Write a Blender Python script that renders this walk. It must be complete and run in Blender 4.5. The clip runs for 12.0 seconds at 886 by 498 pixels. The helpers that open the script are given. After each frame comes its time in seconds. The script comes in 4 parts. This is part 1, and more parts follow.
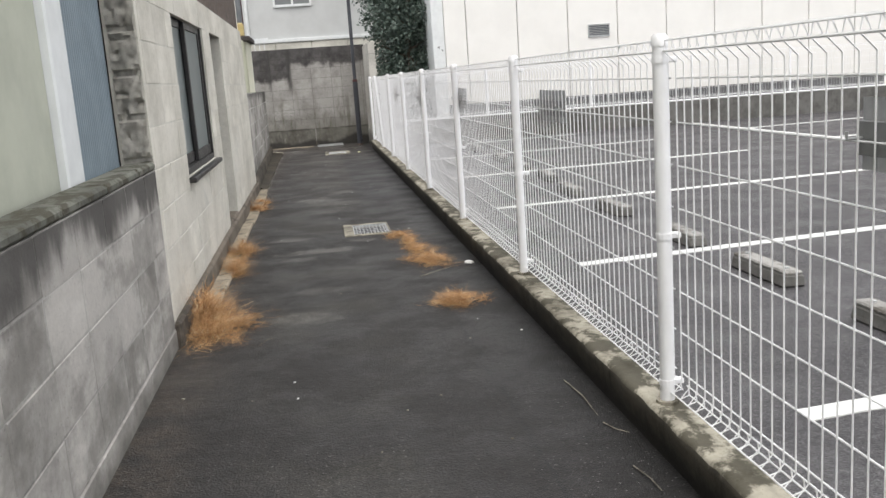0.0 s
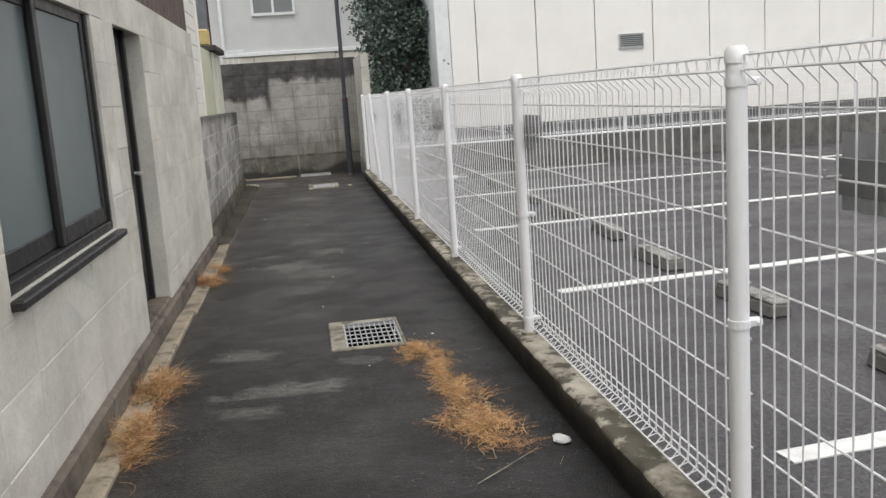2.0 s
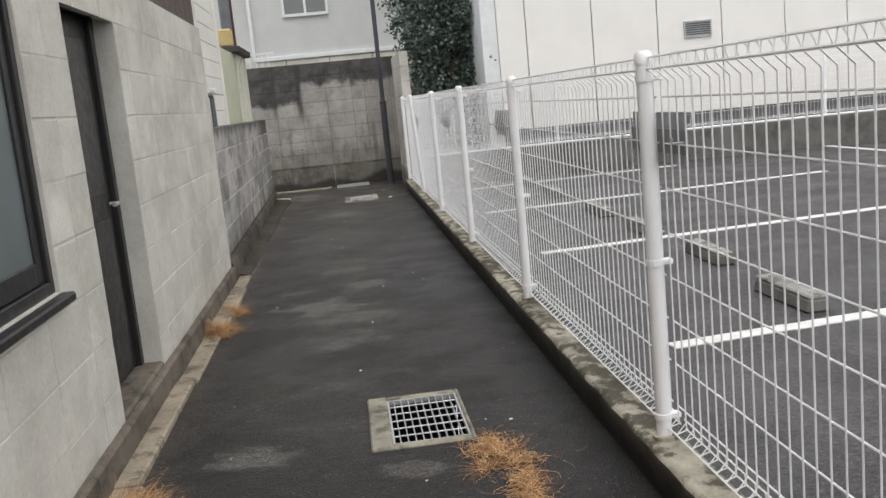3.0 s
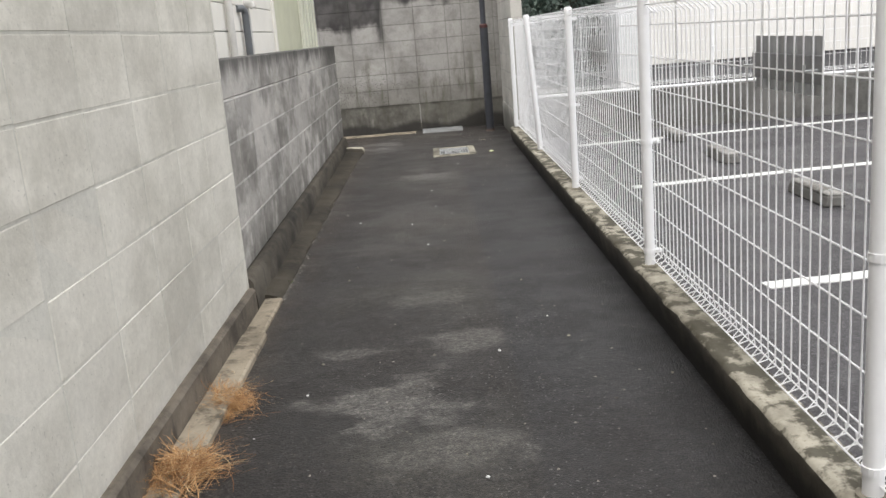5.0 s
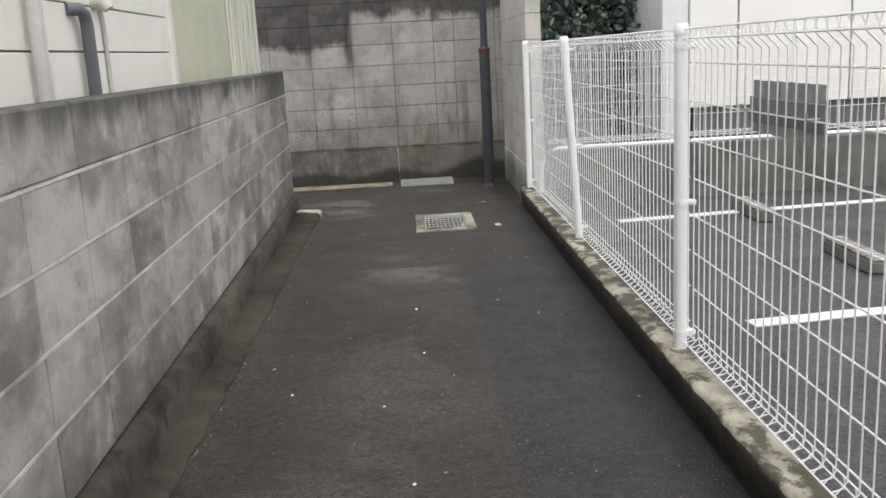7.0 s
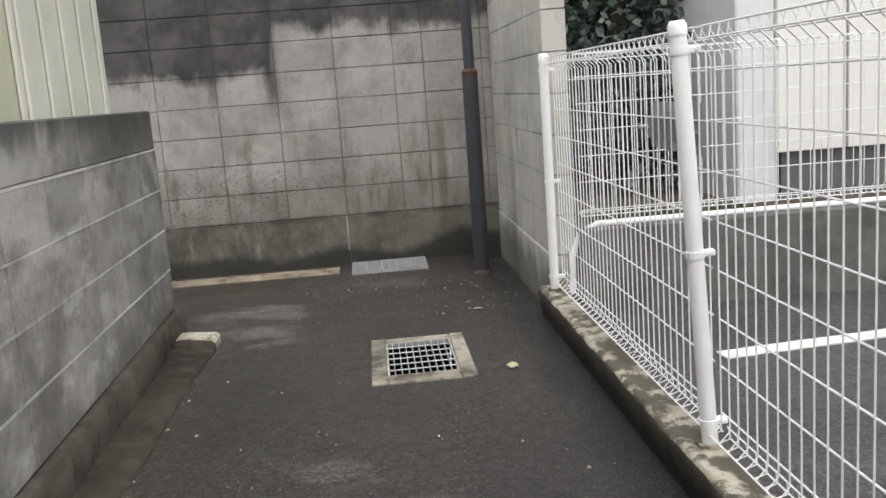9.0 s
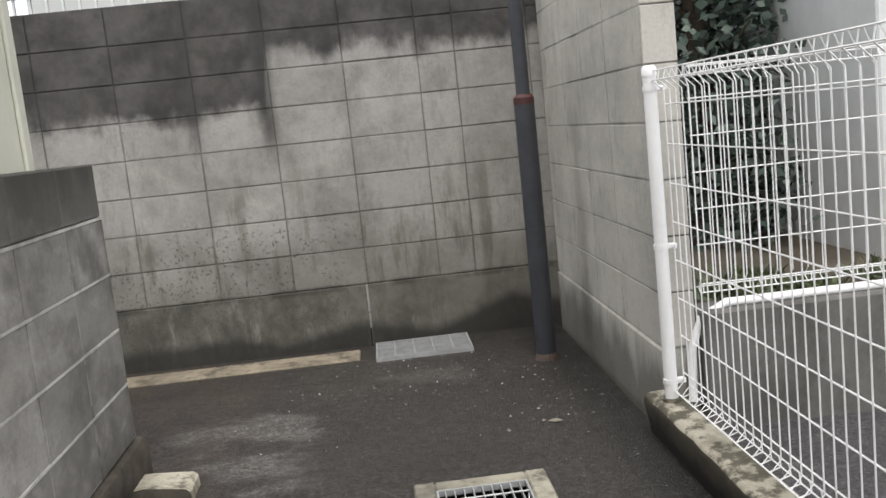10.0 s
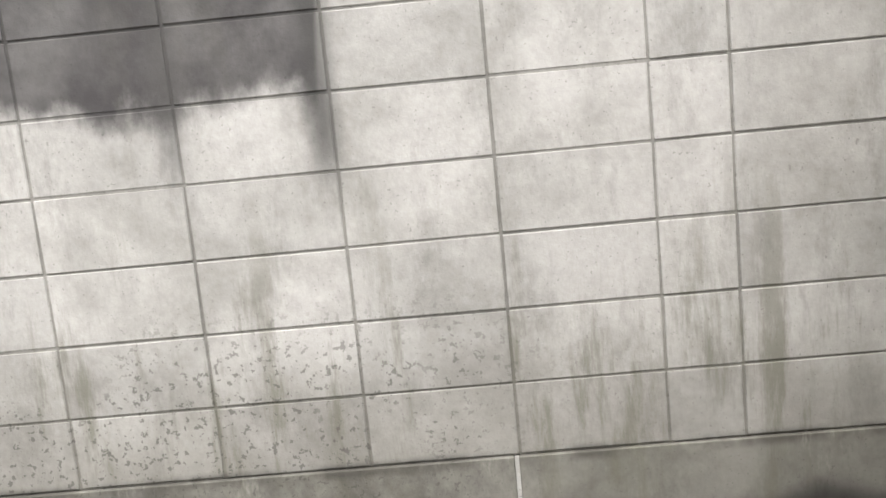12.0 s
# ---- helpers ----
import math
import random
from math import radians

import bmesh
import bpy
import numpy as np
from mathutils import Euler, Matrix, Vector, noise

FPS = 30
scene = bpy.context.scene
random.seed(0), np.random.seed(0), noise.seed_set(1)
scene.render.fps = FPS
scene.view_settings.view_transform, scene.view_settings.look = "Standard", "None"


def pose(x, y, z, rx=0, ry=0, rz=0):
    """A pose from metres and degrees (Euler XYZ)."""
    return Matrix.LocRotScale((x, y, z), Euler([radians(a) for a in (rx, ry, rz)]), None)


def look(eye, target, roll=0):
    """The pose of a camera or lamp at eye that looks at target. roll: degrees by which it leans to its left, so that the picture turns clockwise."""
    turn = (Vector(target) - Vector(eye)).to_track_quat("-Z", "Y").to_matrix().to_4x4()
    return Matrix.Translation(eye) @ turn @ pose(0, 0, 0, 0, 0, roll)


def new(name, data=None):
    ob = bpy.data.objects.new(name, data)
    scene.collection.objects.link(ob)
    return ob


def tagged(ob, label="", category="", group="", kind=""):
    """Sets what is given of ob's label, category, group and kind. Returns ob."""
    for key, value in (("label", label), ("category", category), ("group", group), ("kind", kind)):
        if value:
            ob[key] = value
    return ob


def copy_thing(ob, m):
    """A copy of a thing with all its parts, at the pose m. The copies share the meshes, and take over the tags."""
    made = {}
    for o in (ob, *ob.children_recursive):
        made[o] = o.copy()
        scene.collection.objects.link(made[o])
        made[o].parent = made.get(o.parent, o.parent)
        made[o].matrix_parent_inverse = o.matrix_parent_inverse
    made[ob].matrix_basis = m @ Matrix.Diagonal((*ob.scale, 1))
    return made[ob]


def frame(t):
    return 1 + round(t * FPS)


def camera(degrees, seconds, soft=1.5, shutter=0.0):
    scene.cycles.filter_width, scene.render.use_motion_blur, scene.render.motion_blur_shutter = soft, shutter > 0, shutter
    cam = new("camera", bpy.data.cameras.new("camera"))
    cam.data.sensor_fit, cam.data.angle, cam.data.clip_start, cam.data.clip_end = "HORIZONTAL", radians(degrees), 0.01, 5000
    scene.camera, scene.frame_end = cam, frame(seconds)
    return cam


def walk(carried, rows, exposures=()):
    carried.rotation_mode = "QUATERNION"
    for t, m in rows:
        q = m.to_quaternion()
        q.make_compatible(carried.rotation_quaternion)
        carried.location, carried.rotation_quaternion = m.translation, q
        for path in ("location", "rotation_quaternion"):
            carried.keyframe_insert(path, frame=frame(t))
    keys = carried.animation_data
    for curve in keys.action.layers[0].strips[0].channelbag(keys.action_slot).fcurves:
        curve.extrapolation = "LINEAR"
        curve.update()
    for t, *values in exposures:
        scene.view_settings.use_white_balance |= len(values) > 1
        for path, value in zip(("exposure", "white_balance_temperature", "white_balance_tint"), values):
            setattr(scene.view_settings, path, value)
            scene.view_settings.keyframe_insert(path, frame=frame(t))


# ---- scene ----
cam = camera(52.3, 12.0)
PATH = [
    (0, (-0.07, -0.607, 1.213), (0.181, 1.342, 0.837), -4.0),
    (0.5, (-0.001, 0.127, 1.215), (0.178, 2.09, 0.881), -4.2),
    (1, (0.005, 0.845, 1.219), (0.3, 2.789, 0.856), -5.3),
    (1.5, (0.04, 1.503, 1.213), (0.302, 3.452, 0.847), -4.7),
    (2, (0.035, 2.17, 1.234), (0.315, 4.121, 0.894), -3.9),
    (2.5, (0.084, 2.831, 1.216), (0.309, 4.793, 0.901), -4.8),
    (4.5, (0.101, 5.553, 1.211), (0.242, 7.499, 0.77), -6.4),
    (5, (0.076, 6.249, 1.192), (0.071, 8.195, 0.729), -4.7),
    (5.5, (0.077, 6.908, 1.209), (0.109, 8.848, 0.721), -5.8),
    (6, (0.044, 7.555, 1.193), (0.098, 9.488, 0.68), -4.1),
    (6.5, (0.035, 8.235, 1.218), (0.194, 10.179, 0.778), -3.9),
    (7, (0.027, 8.947, 1.237), (0.085, 10.901, 0.812), -3.1),
    (7.5, (0.048, 9.656, 1.274), (0.181, 11.615, 0.893), -4.7),
    (9.5, (0.113, 12.386, 1.144), (0.253, 14.354, 0.818), -4.2),
    (10, (0.029, 13.047, 1.174), (0.154, 15.024, 0.899), -6.0),
    (10.5, (0.011, 13.723, 1.172), (-0.037, 15.678, 0.754), -2.9),
    (11, (-0.064, 14.392, 1.233), (-0.104, 16.363, 0.897), -3.1),
    (11.5, (-0.12, 15.052, 1.285), (-0.093, 17.027, 0.973), -2.7),
    (12, (-0.147, 15.665, 1.295), (-0.229, 17.637, 0.973), -5.6),
]
EXPOSURES = [(0, 0.3), (0.5, 0.05), (2.0, 0.02), (2.5, 0.0), (4.5, 0.15), (5, 0.4), (6, 0.35), (7, 0.25), (9.5, 0.25), (10.5, 0.55), (11, 1.2), (11.5, 1.35), (12, 1.45)]
walk(cam, [(t, look(eye, target, roll)) for t, eye, target, roll in PATH], EXPOSURES)

# ---- world and light ----
world = bpy.data.worlds.new("overcast_sky")
scene.world = world
world.use_nodes = True
wn = world.node_tree
sky = wn.nodes.new("ShaderNodeTexSky")
sky.sky_type, sky.sun_disc = "NISHITA", False
sky.sun_elevation, sky.sun_rotation = radians(62), radians(200)
sky.dust_density, sky.air_density = 6.0, 1.0
cloud = wn.nodes.new("ShaderNodeMixRGB")
cloud.inputs[0].default_value = 0.82
cloud.inputs[2].default_value = (9.6, 9.7, 9.9, 1)
wn.links.new(sky.outputs[0], cloud.inputs[1])
wn.links.new(cloud.outputs[0], wn.nodes["Background"].inputs[0])
wn.nodes["Background"].inputs[1].default_value = 0.15
sun_data = bpy.data.lights.new("sun", "SUN")
sun_data.energy, sun_data.angle, sun_data.color = 1.3, radians(25), (1, 0.97, 0.93)
sun = new("sun", sun_data)
sun.matrix_world = look((1, -4, 20), (0, 6, 0))


# ---- materials ----
class Nodes:
    """A small writer of node materials in world space."""

    def __init__(self, name, rough=0.8, metal=0.0, spec=0.5):
        self.m = bpy.data.materials.new(name)
        self.m.use_nodes = True
        self.t = self.m.node_tree
        self.b = self.t.nodes["Principled BSDF"]
        self.b.inputs["Roughness"].default_value = rough
        self.b.inputs["Metallic"].default_value = metal
        self.b.inputs["Specular IOR Level"].default_value = spec
        self.pos = self.t.nodes.new("ShaderNodeNewGeometry").outputs["Position"]
        self.last_height = None

    def node(self, kind, **ins):
        n = self.t.nodes.new(kind)
        for k, v in ins.items():
            self.put(n.inputs[k.replace("_", " ")], v)
        return n

    def put(self, socket, v):
        if isinstance(v, bpy.types.NodeSocket):
            self.t.links.new(v, socket)
        else:
            socket.default_value = v

    def scaled(self, s):
        n = self.t.nodes.new("ShaderNodeVectorMath")
        n.operation = "MULTIPLY"
        self.put(n.inputs[0], self.pos)
        n.inputs[1].default_value = s
        return n.outputs[0]

    def noise(self, scale, detail=4.0, stretch=(1, 1, 1), rough=0.6):
        return self.node("ShaderNodeTexNoise", Vector=self.scaled(stretch), Scale=scale, Detail=detail, Roughness=rough).outputs["Fac"]

    def ramp(self, v, a, b, lo=0.0, hi=1.0):
        n = self.t.nodes.new("ShaderNodeMapRange")
        n.interpolation_type = "SMOOTHSTEP"
        for i, x in enumerate((v, a, b, lo, hi)):
            self.put(n.inputs[i], x)
        return n.outputs[0]

    def math(self, op, a, b=0.0):
        n = self.t.nodes.new("ShaderNodeMath")
        n.operation = op
        self.put(n.inputs[0], a)
        self.put(n.inputs[1], b)
        return n.outputs[0]

    def mix(self, f, a, b, blend="MIX"):
        n = self.t.nodes.new("ShaderNodeMixRGB")
        n.blend_type = blend
        for i, x in enumerate((f, a, b)):
            if isinstance(x, tuple) and len(x) == 3:
                x = (*x, 1)
            self.put(n.inputs[i], x)
        return n.outputs[0]

    def axis(self, i):
        n = self.t.nodes.new("ShaderNodeSeparateXYZ")
        self.put(n.inputs[0], self.pos)
        return n.outputs[i]

    def rnd(self):
        return self.t.nodes.new("ShaderNodeObjectInfo").outputs["Random"]

    def island(self):
        return self.t.nodes.new("ShaderNodeNewGeometry").outputs["Random Per Island"]

    def bump(self, h, strength, dist):
        n = self.node("ShaderNodeBump", Strength=strength, Distance=dist, Height=h)
        if self.last_height:
            self.t.links.new(self.last_height, n.inputs["Normal"])
        self.last_height = n.outputs[0]
        self.t.links.new(n.outputs[0], self.b.inputs["Normal"])

    def done(self, colour, rough=None):
        if isinstance(colour, tuple):
            colour = (*colour, 1)
        self.put(self.b.inputs["Base Color"], colour)
        if rough is not None:
            self.put(self.b.inputs["Roughness"], rough)
        return self.m


def concrete(name, light, dark, amount=0.5, streak=0.5, spread=0.12, extra=None):
    """Cast concrete or block: mottling, rain streaks, pores; extra(nodes, colour) adds stains of their own."""
    n = Nodes(name, 0.88, spec=0.3)
    cloudy = n.math("MULTIPLY", n.ramp(n.noise(2.6, 6, (1, 0.6, 1), 0.65), 0.38, 0.66), n.ramp(n.noise(14, 4), 0.25, 0.6, 0.55, 1.0))
    grain = n.noise(60, 3)
    run = n.ramp(n.noise(8.5, 6, (1, 1, 0.35), 0.75), 0.5, 0.72)
    c = n.mix(n.math("MULTIPLY", cloudy, amount), light, dark)
    c = n.mix(n.math("MULTIPLY", run, streak), c, tuple(x * 0.8 for x in dark))
    c = n.mix(1.0, c, n.mix(n.rnd(), (1 - spread,) * 3, (1 + spread * 0.6,) * 3), "MULTIPLY")
    sooty = n.math("MULTIPLY", n.ramp(n.rnd(), 0.55, 0.95), n.ramp(n.noise(4.0, 5), 0.35, 0.6))
    c = n.mix(n.math("MULTIPLY", sooty, min(spread * 2.6, 0.7)), c, tuple(x * 0.75 for x in dark))
    c = n.mix(0.35, c, n.mix(grain, (0.55,) * 3, (1.4,) * 3), "MULTIPLY")
    pores = n.ramp(n.noise(95, 2), 0.66, 0.72)
    c = n.mix(n.math("MULTIPLY", pores, 0.45), c, tuple(x * 0.5 for x in dark))
    if extra:
        c = extra(n, c)
    n.bump(grain, 0.35, 0.004)
    n.bump(n.noise(220, 2), 0.25, 0.002)
    return n.done(c)


def soot(n, c):
    """Black weathering hanging from the top of the end wall in tongues, and green-black damp at its foot."""
    x, z = n.axis(0), n.axis(2)
    step = n.ramp(x, -0.53, -0.48, 1.33, 1.61)
    edge = n.math("ADD", step, n.math("MULTIPLY", n.math("SUBTRACT", n.noise(4.2, 6, (1, 1, 0.6), 0.6), 0.5), 0.42))
    top = n.ramp(n.math("SUBTRACT", z, edge), -0.05, 0.07)
    c = n.mix(n.math("MULTIPLY", top, n.ramp(n.noise(5, 4), 0.3, 0.7, 0.78, 0.96)), c, (0.036, 0.033, 0.034))
    near = n.ramp(n.math("ABSOLUTE", n.math("ADD", x, 0.515)), 0.0, 0.075, 1.0, 0.0)
    tongue = n.math("MULTIPLY", near, n.ramp(z, 1.06, 1.24))
    c = n.mix(n.math("MULTIPLY", tongue, 0.8), c, (0.05, 0.048, 0.046))
    side = n.ramp(n.math("ABSOLUTE", n.math("ADD", x, 0.905)), 0.0, 0.07, 1.0, 0.0)
    c = n.mix(n.math("MULTIPLY", n.math("MULTIPLY", side, n.ramp(z, 1.02, 1.3)), 0.6), c, (0.06, 0.057, 0.054))
    low = n.ramp(n.math("ADD", z, n.math("MULTIPLY", n.noise(4, 4, (1, 1, 0.4)), 0.5)), 0.55, 1.05, 1.0, 0.0)
    c = n.mix(n.math("MULTIPLY", low, 0.55), c, (0.115, 0.108, 0.088))
    smear = n.math("MULTIPLY", n.ramp(n.noise(9, 6, (1, 1, 0.16), 0.7), 0.5, 0.66), n.ramp(z, 0.5, 1.25, 1.0, 0.12))
    c = n.mix(n.math("MULTIPLY", smear, 0.72), c, (0.12, 0.115, 0.088))
    spots = n.math("MULTIPLY", n.ramp(n.noise(62, 2), 0.60, 0.64), n.ramp(n.noise(2.6, 2), 0.4, 0.55))
    spots = n.math("MULTIPLY", spots, n.ramp(x, -0.35, 0.1, 1.0, 0.15))
    spots = n.math("MULTIPLY", spots, n.ramp(z, 0.6, 0.9, 1.0, 0.0))
    c = n.mix(n.math("MULTIPLY", spots, 0.6), c, (0.06, 0.058, 0.05))
    lip = n.math("MULTIPLY", n.ramp(n.math("ABSOLUTE", n.math("SUBTRACT", z, 0.34)), 0.004, 0.03, 1.0, 0.0), n.ramp(n.noise(5, 4), 0.4, 0.6))
    c = n.mix(n.math("MULTIPLY", lip, 0.75), c, (0.06, 0.055, 0.047))
    lime = n.math("MULTIPLY", n.ramp(n.noise(7, 5, (1, 1, 0.3), 0.7), 0.56, 0.7), n.ramp(z, 0.36, 0.33, 0.0, 1.0))
    c = n.mix(n.math("MULTIPLY", lime, 0.5), c, (0.40, 0.385, 0.35))
    mould = n.math("MULTIPLY", n.ramp(n.noise(3.4, 6, (1, 1, 0.7), 0.7), 0.42, 0.62), n.ramp(z, 0.37, 0.34, 0.0, 0.55))
    c = n.mix(n.math("MULTIPLY", mould, n.ramp(x, -0.2, 0.3, 1.0, 0.35)), c, (0.05, 0.047, 0.042))
    swell = n.math("ADD", n.math("MULTIPLY", n.ramp(n.math("ABSOLUTE", n.math("SUBTRACT", x, 0.72)), 0.0, 0.42, 1.0, 0.0), 0.09), n.math("MULTIPLY", n.noise(1.5, 3, (1, 1, 0.1)), 0.24))
    damp = n.ramp(n.math("SUBTRACT", z, swell), -0.06, 0.02, 1.0, 0.0)
    return n.mix(n.math("MULTIPLY", damp, 0.85), c, (0.03, 0.028, 0.026))


def grime(top, reach, foot=0.3):
    """Black rain grime that runs down from a wall's top edge, and damp at its foot."""

    def add(n, c):
        z = n.axis(2)
        d = n.math("SUBTRACT", top, z)
        ragged = n.math("MULTIPLY", n.noise(7, 5, (1, 1, 0.25)), reach * 2)
        f = n.ramp(n.math("SUBTRACT", d, ragged), -reach * 0.75, reach * 0.25, 1.0, 0.0)
        c = n.mix(n.math("MULTIPLY", f, 0.82), c, (0.062, 0.06, 0.056))
        g = n.ramp(n.math("SUBTRACT", z, n.math("MULTIPLY", n.noise(5, 4, (1, 1, 0.3)), foot)), -0.1, 0.1, 1.0, 0.0)
        return n.mix(n.math("MULTIPLY", g, 0.7), c, (0.075, 0.072, 0.06))

    return add


def low_grime(n, c):
    """Grime of the low wall; its far coping is black all over."""
    c = grime(1.2, 0.13, 0.38)(n, blotches(n, c, 0.5))
    f = n.math("MULTIPLY", n.ramp(n.math("ADD", n.axis(1), n.noise(2, 3)), 14.6, 16.0), n.ramp(n.axis(2), 0.93, 1.0))
    g = n.math("MULTIPLY", n.ramp(n.axis(1), 14.5, 16.2), 0.35)
    return n.mix(n.math("MAXIMUM", n.math("MULTIPLY", f, 0.8), g), c, (0.07, 0.066, 0.058))


def blotches(n, c, much):
    """Soft black mould and pale lime bloom, in patches a hand or two wide."""
    f = n.math("ADD", n.noise(5.5, 6, (1, 0.42, 0.8), 0.62), n.math("MULTIPLY", n.math("SUBTRACT", n.rnd(), 0.5), 0.22))
    c = n.mix(n.math("MULTIPLY", n.ramp(f, 0.5, 0.66), much), c, (0.13, 0.122, 0.11))
    return n.mix(n.math("MULTIPLY", n.ramp(f, 0.42, 0.3), 0.5), c, (0.60, 0.575, 0.535))


def near_grime(n, c):
    """Long drips of grime below the coping of the near wall."""
    c = blotches(n, c, 0.5)
    d = n.math("SUBTRACT", 0.92, n.axis(2))
    arch = n.math("MULTIPLY", n.noise(4.5, 5, (1, 0.7, 0.12), 0.6), 0.62)
    f = n.ramp(n.math("SUBTRACT", d, arch), -0.20, -0.08, 1.0, 0.0)
    c = n.mix(n.math("MULTIPLY", f, 0.85), c, (0.06, 0.056, 0.053))
    return grime(0.93, 0.05, 0.12)(n, c)


def moss(n, c):
    """Blotches of dead black moss."""
    f = n.ramp(n.math("ADD", n.noise(11, 5, (1, 0.8, 1), 0.65), n.math("MULTIPLY", n.noise(3, 2), 0.4)), 0.64, 0.76)
    return n.mix(n.math("MULTIPLY", f, 0.85), c, (0.05, 0.045, 0.03))


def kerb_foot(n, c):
    """Pale worn arris; below it shade is put into the colour, blackest at the foot."""
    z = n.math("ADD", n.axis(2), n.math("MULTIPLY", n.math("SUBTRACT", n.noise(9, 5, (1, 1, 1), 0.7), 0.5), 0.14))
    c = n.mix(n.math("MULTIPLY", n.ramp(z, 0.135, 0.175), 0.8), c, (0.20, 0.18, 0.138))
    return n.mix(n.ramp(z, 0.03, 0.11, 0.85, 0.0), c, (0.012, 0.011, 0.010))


def dirt(n, c):
    """Dark earth washed over pale concrete."""
    f = n.ramp(n.math("ADD", n.noise(9, 5, (1, 1, 1), 0.7), n.math("MULTIPLY", n.noise(2.5, 2), 0.35)), 0.66, 0.82)
    return n.mix(n.math("MULTIPLY", f, 0.75), c, (0.065, 0.055, 0.042))


def plain(name, colour, rough=0.5, metal=0.0, grain=0.12, scale=9.0, spec=0.5):
    """Paint, plastic or metal with faint dirt and unevenness."""
    n = Nodes(name, rough, metal, spec)
    c = n.mix(n.ramp(n.noise(scale, 5), 0.3, 0.75), colour, tuple(x * (1 - grain * 2) for x in colour))
    c = n.mix(n.math("MULTIPLY", n.ramp(n.noise(scale * 9, 3), 0.5, 0.8), grain), c, tuple(x * 0.6 for x in colour))
    n.bump(n.noise(scale * 14, 2), 0.06, 0.002)
    return n.done(c, n.ramp(n.noise(scale * 3, 3), 0.2, 0.8, max(rough - 0.08, 0.05), min(rough + 0.1, 1)))


def asphalt_material(name, dry, patches):
    n = Nodes(name, 0.7, spec=0.45)
    grain, stones = n.noise(190, 3), n.noise(75, 3, (1, 1, 1), 0.8)
    coarse = n.node("ShaderNodeTexVoronoi", Vector=n.pos, Scale=150.0).outputs["Distance"]
    x, y = n.axis(0), n.axis(1)
    c = n.mix(n.ramp(n.noise(1.3, 5), 0.3, 0.7), tuple(v * 0.8 for v in dry), tuple(v * 1.15 for v in dry))
    rough = n.ramp(n.noise(2.2, 4), 0.35, 0.65, 0.48, 0.72)
    if patches:
        wet = n.ramp(n.math("ADD", y, n.noise(1.1, 3)), 7.5, 13.0, 1.0, 0.0)
        c = n.mix(n.math("MULTIPLY", wet, 0.8), c, (0.0105, 0.0091, 0.0085))
        dried = n.ramp(n.math("ADD", y, n.noise(0.9, 3)), 13.5, 16.3)
        c = n.mix(n.math("MULTIPLY", dried, 0.4), c, (0.045, 0.041, 0.037))
        ragged = n.math("ADD", n.math("MULTIPLY", n.noise(4.2, 7, (0.7, 1, 1), 0.7), 4.2), n.math("MULTIPLY", n.noise(30, 3), 0.6))
        silt = None
        for px, py, rx, ry, much in SILT:
            dx = n.math("POWER", n.math("ABSOLUTE", n.math("DIVIDE", n.math("SUBTRACT", x, px), rx)), 2.0)
            dy = n.math("POWER", n.math("ABSOLUTE", n.math("DIVIDE", n.math("SUBTRACT", y, py), ry)), 2.0)
            d = n.math("ADD", n.math("SQRT", n.math("ADD", dx, dy)), ragged)
            f = n.ramp(d, 2.75, 3.3, much, 0.0)
            silt = n.math("MAXIMUM", silt, f) if silt else f
        silt = n.math("MULTIPLY", silt, n.ramp(n.noise(22, 5, (0.6, 1, 1)), 0.3, 0.6, 0.5, 1.0))
        c = n.mix(silt, c, (0.115, 0.108, 0.098))
        band = n.math("MULTIPLY", n.ramp(x, -0.6, -0.3), n.ramp(x, 0.1, 0.36, 1.0, 0.0))
        olive = n.math("MULTIPLY", band, n.ramp(n.noise(0.9, 3), 0.45, 0.65))
        c = n.mix(n.math("MULTIPLY", olive, 0.4), c, (0.06, 0.056, 0.046))
        old = n.math("MULTIPLY", n.ramp(n.math("ADD", x, n.math("MULTIPLY", n.noise(0.8, 2), 0.05)), 0.3, 0.34), n.math("MULTIPLY", n.ramp(y, 8.0, 9.5), n.ramp(y, 13.2, 14.8, 1.0, 0.0)))
        c = n.mix(n.math("MULTIPLY", old, 0.55), c, (0.021, 0.0205, 0.022))
        rubble = n.math("MULTIPLY", old, n.ramp(n.noise(26, 4, (1, 1, 1), 0.75), 0.5, 0.62))
        c = n.mix(n.math("MULTIPLY", rubble, 0.6), c, (0.008, 0.008, 0.009))
        mud = n.math("MULTIPLY", n.ramp(x, -0.75, -0.52, 1.0, 0.0), n.ramp(n.noise(6, 4), 0.3, 0.6))
        c = n.mix(n.math("MULTIPLY", mud, 0.6), c, (0.06, 0.047, 0.036))
        line = n.math("ADD", 0.5, n.math("MULTIPLY", n.noise(2.2, 5, (1, 1, 1), 0.7), 0.09))
        crack = n.math("MULTIPLY", n.ramp(n.math("ABSOLUTE", n.math("SUBTRACT", x, line)), 0.002, 0.010, 1.0, 0.0), n.ramp(y, 4.9, 5.2, 1.0, 0.0))
        crack = n.math("MULTIPLY", crack, n.ramp(n.noise(7, 3), 0.35, 0.5))
        c = n.mix(n.math("MULTIPLY", crack, 0.9), c, (0.005, 0.005, 0.005))
        # the kerb's shadow along its foot, painted into the asphalt colour
        kerb_shade = n.ramp(n.math("ADD", x, n.math("MULTIPLY", n.noise(2.2, 4), 0.22)), 0.76, 0.92)
        c = n.mix(n.math("MULTIPLY", kerb_shade, 0.55), c, (0.0105, 0.0098, 0.009))
    c = n.mix(0.5, c, n.mix(n.ramp(grain, 0.3, 0.72), (0.25,) * 3, (2.0,) * 3), "MULTIPLY")
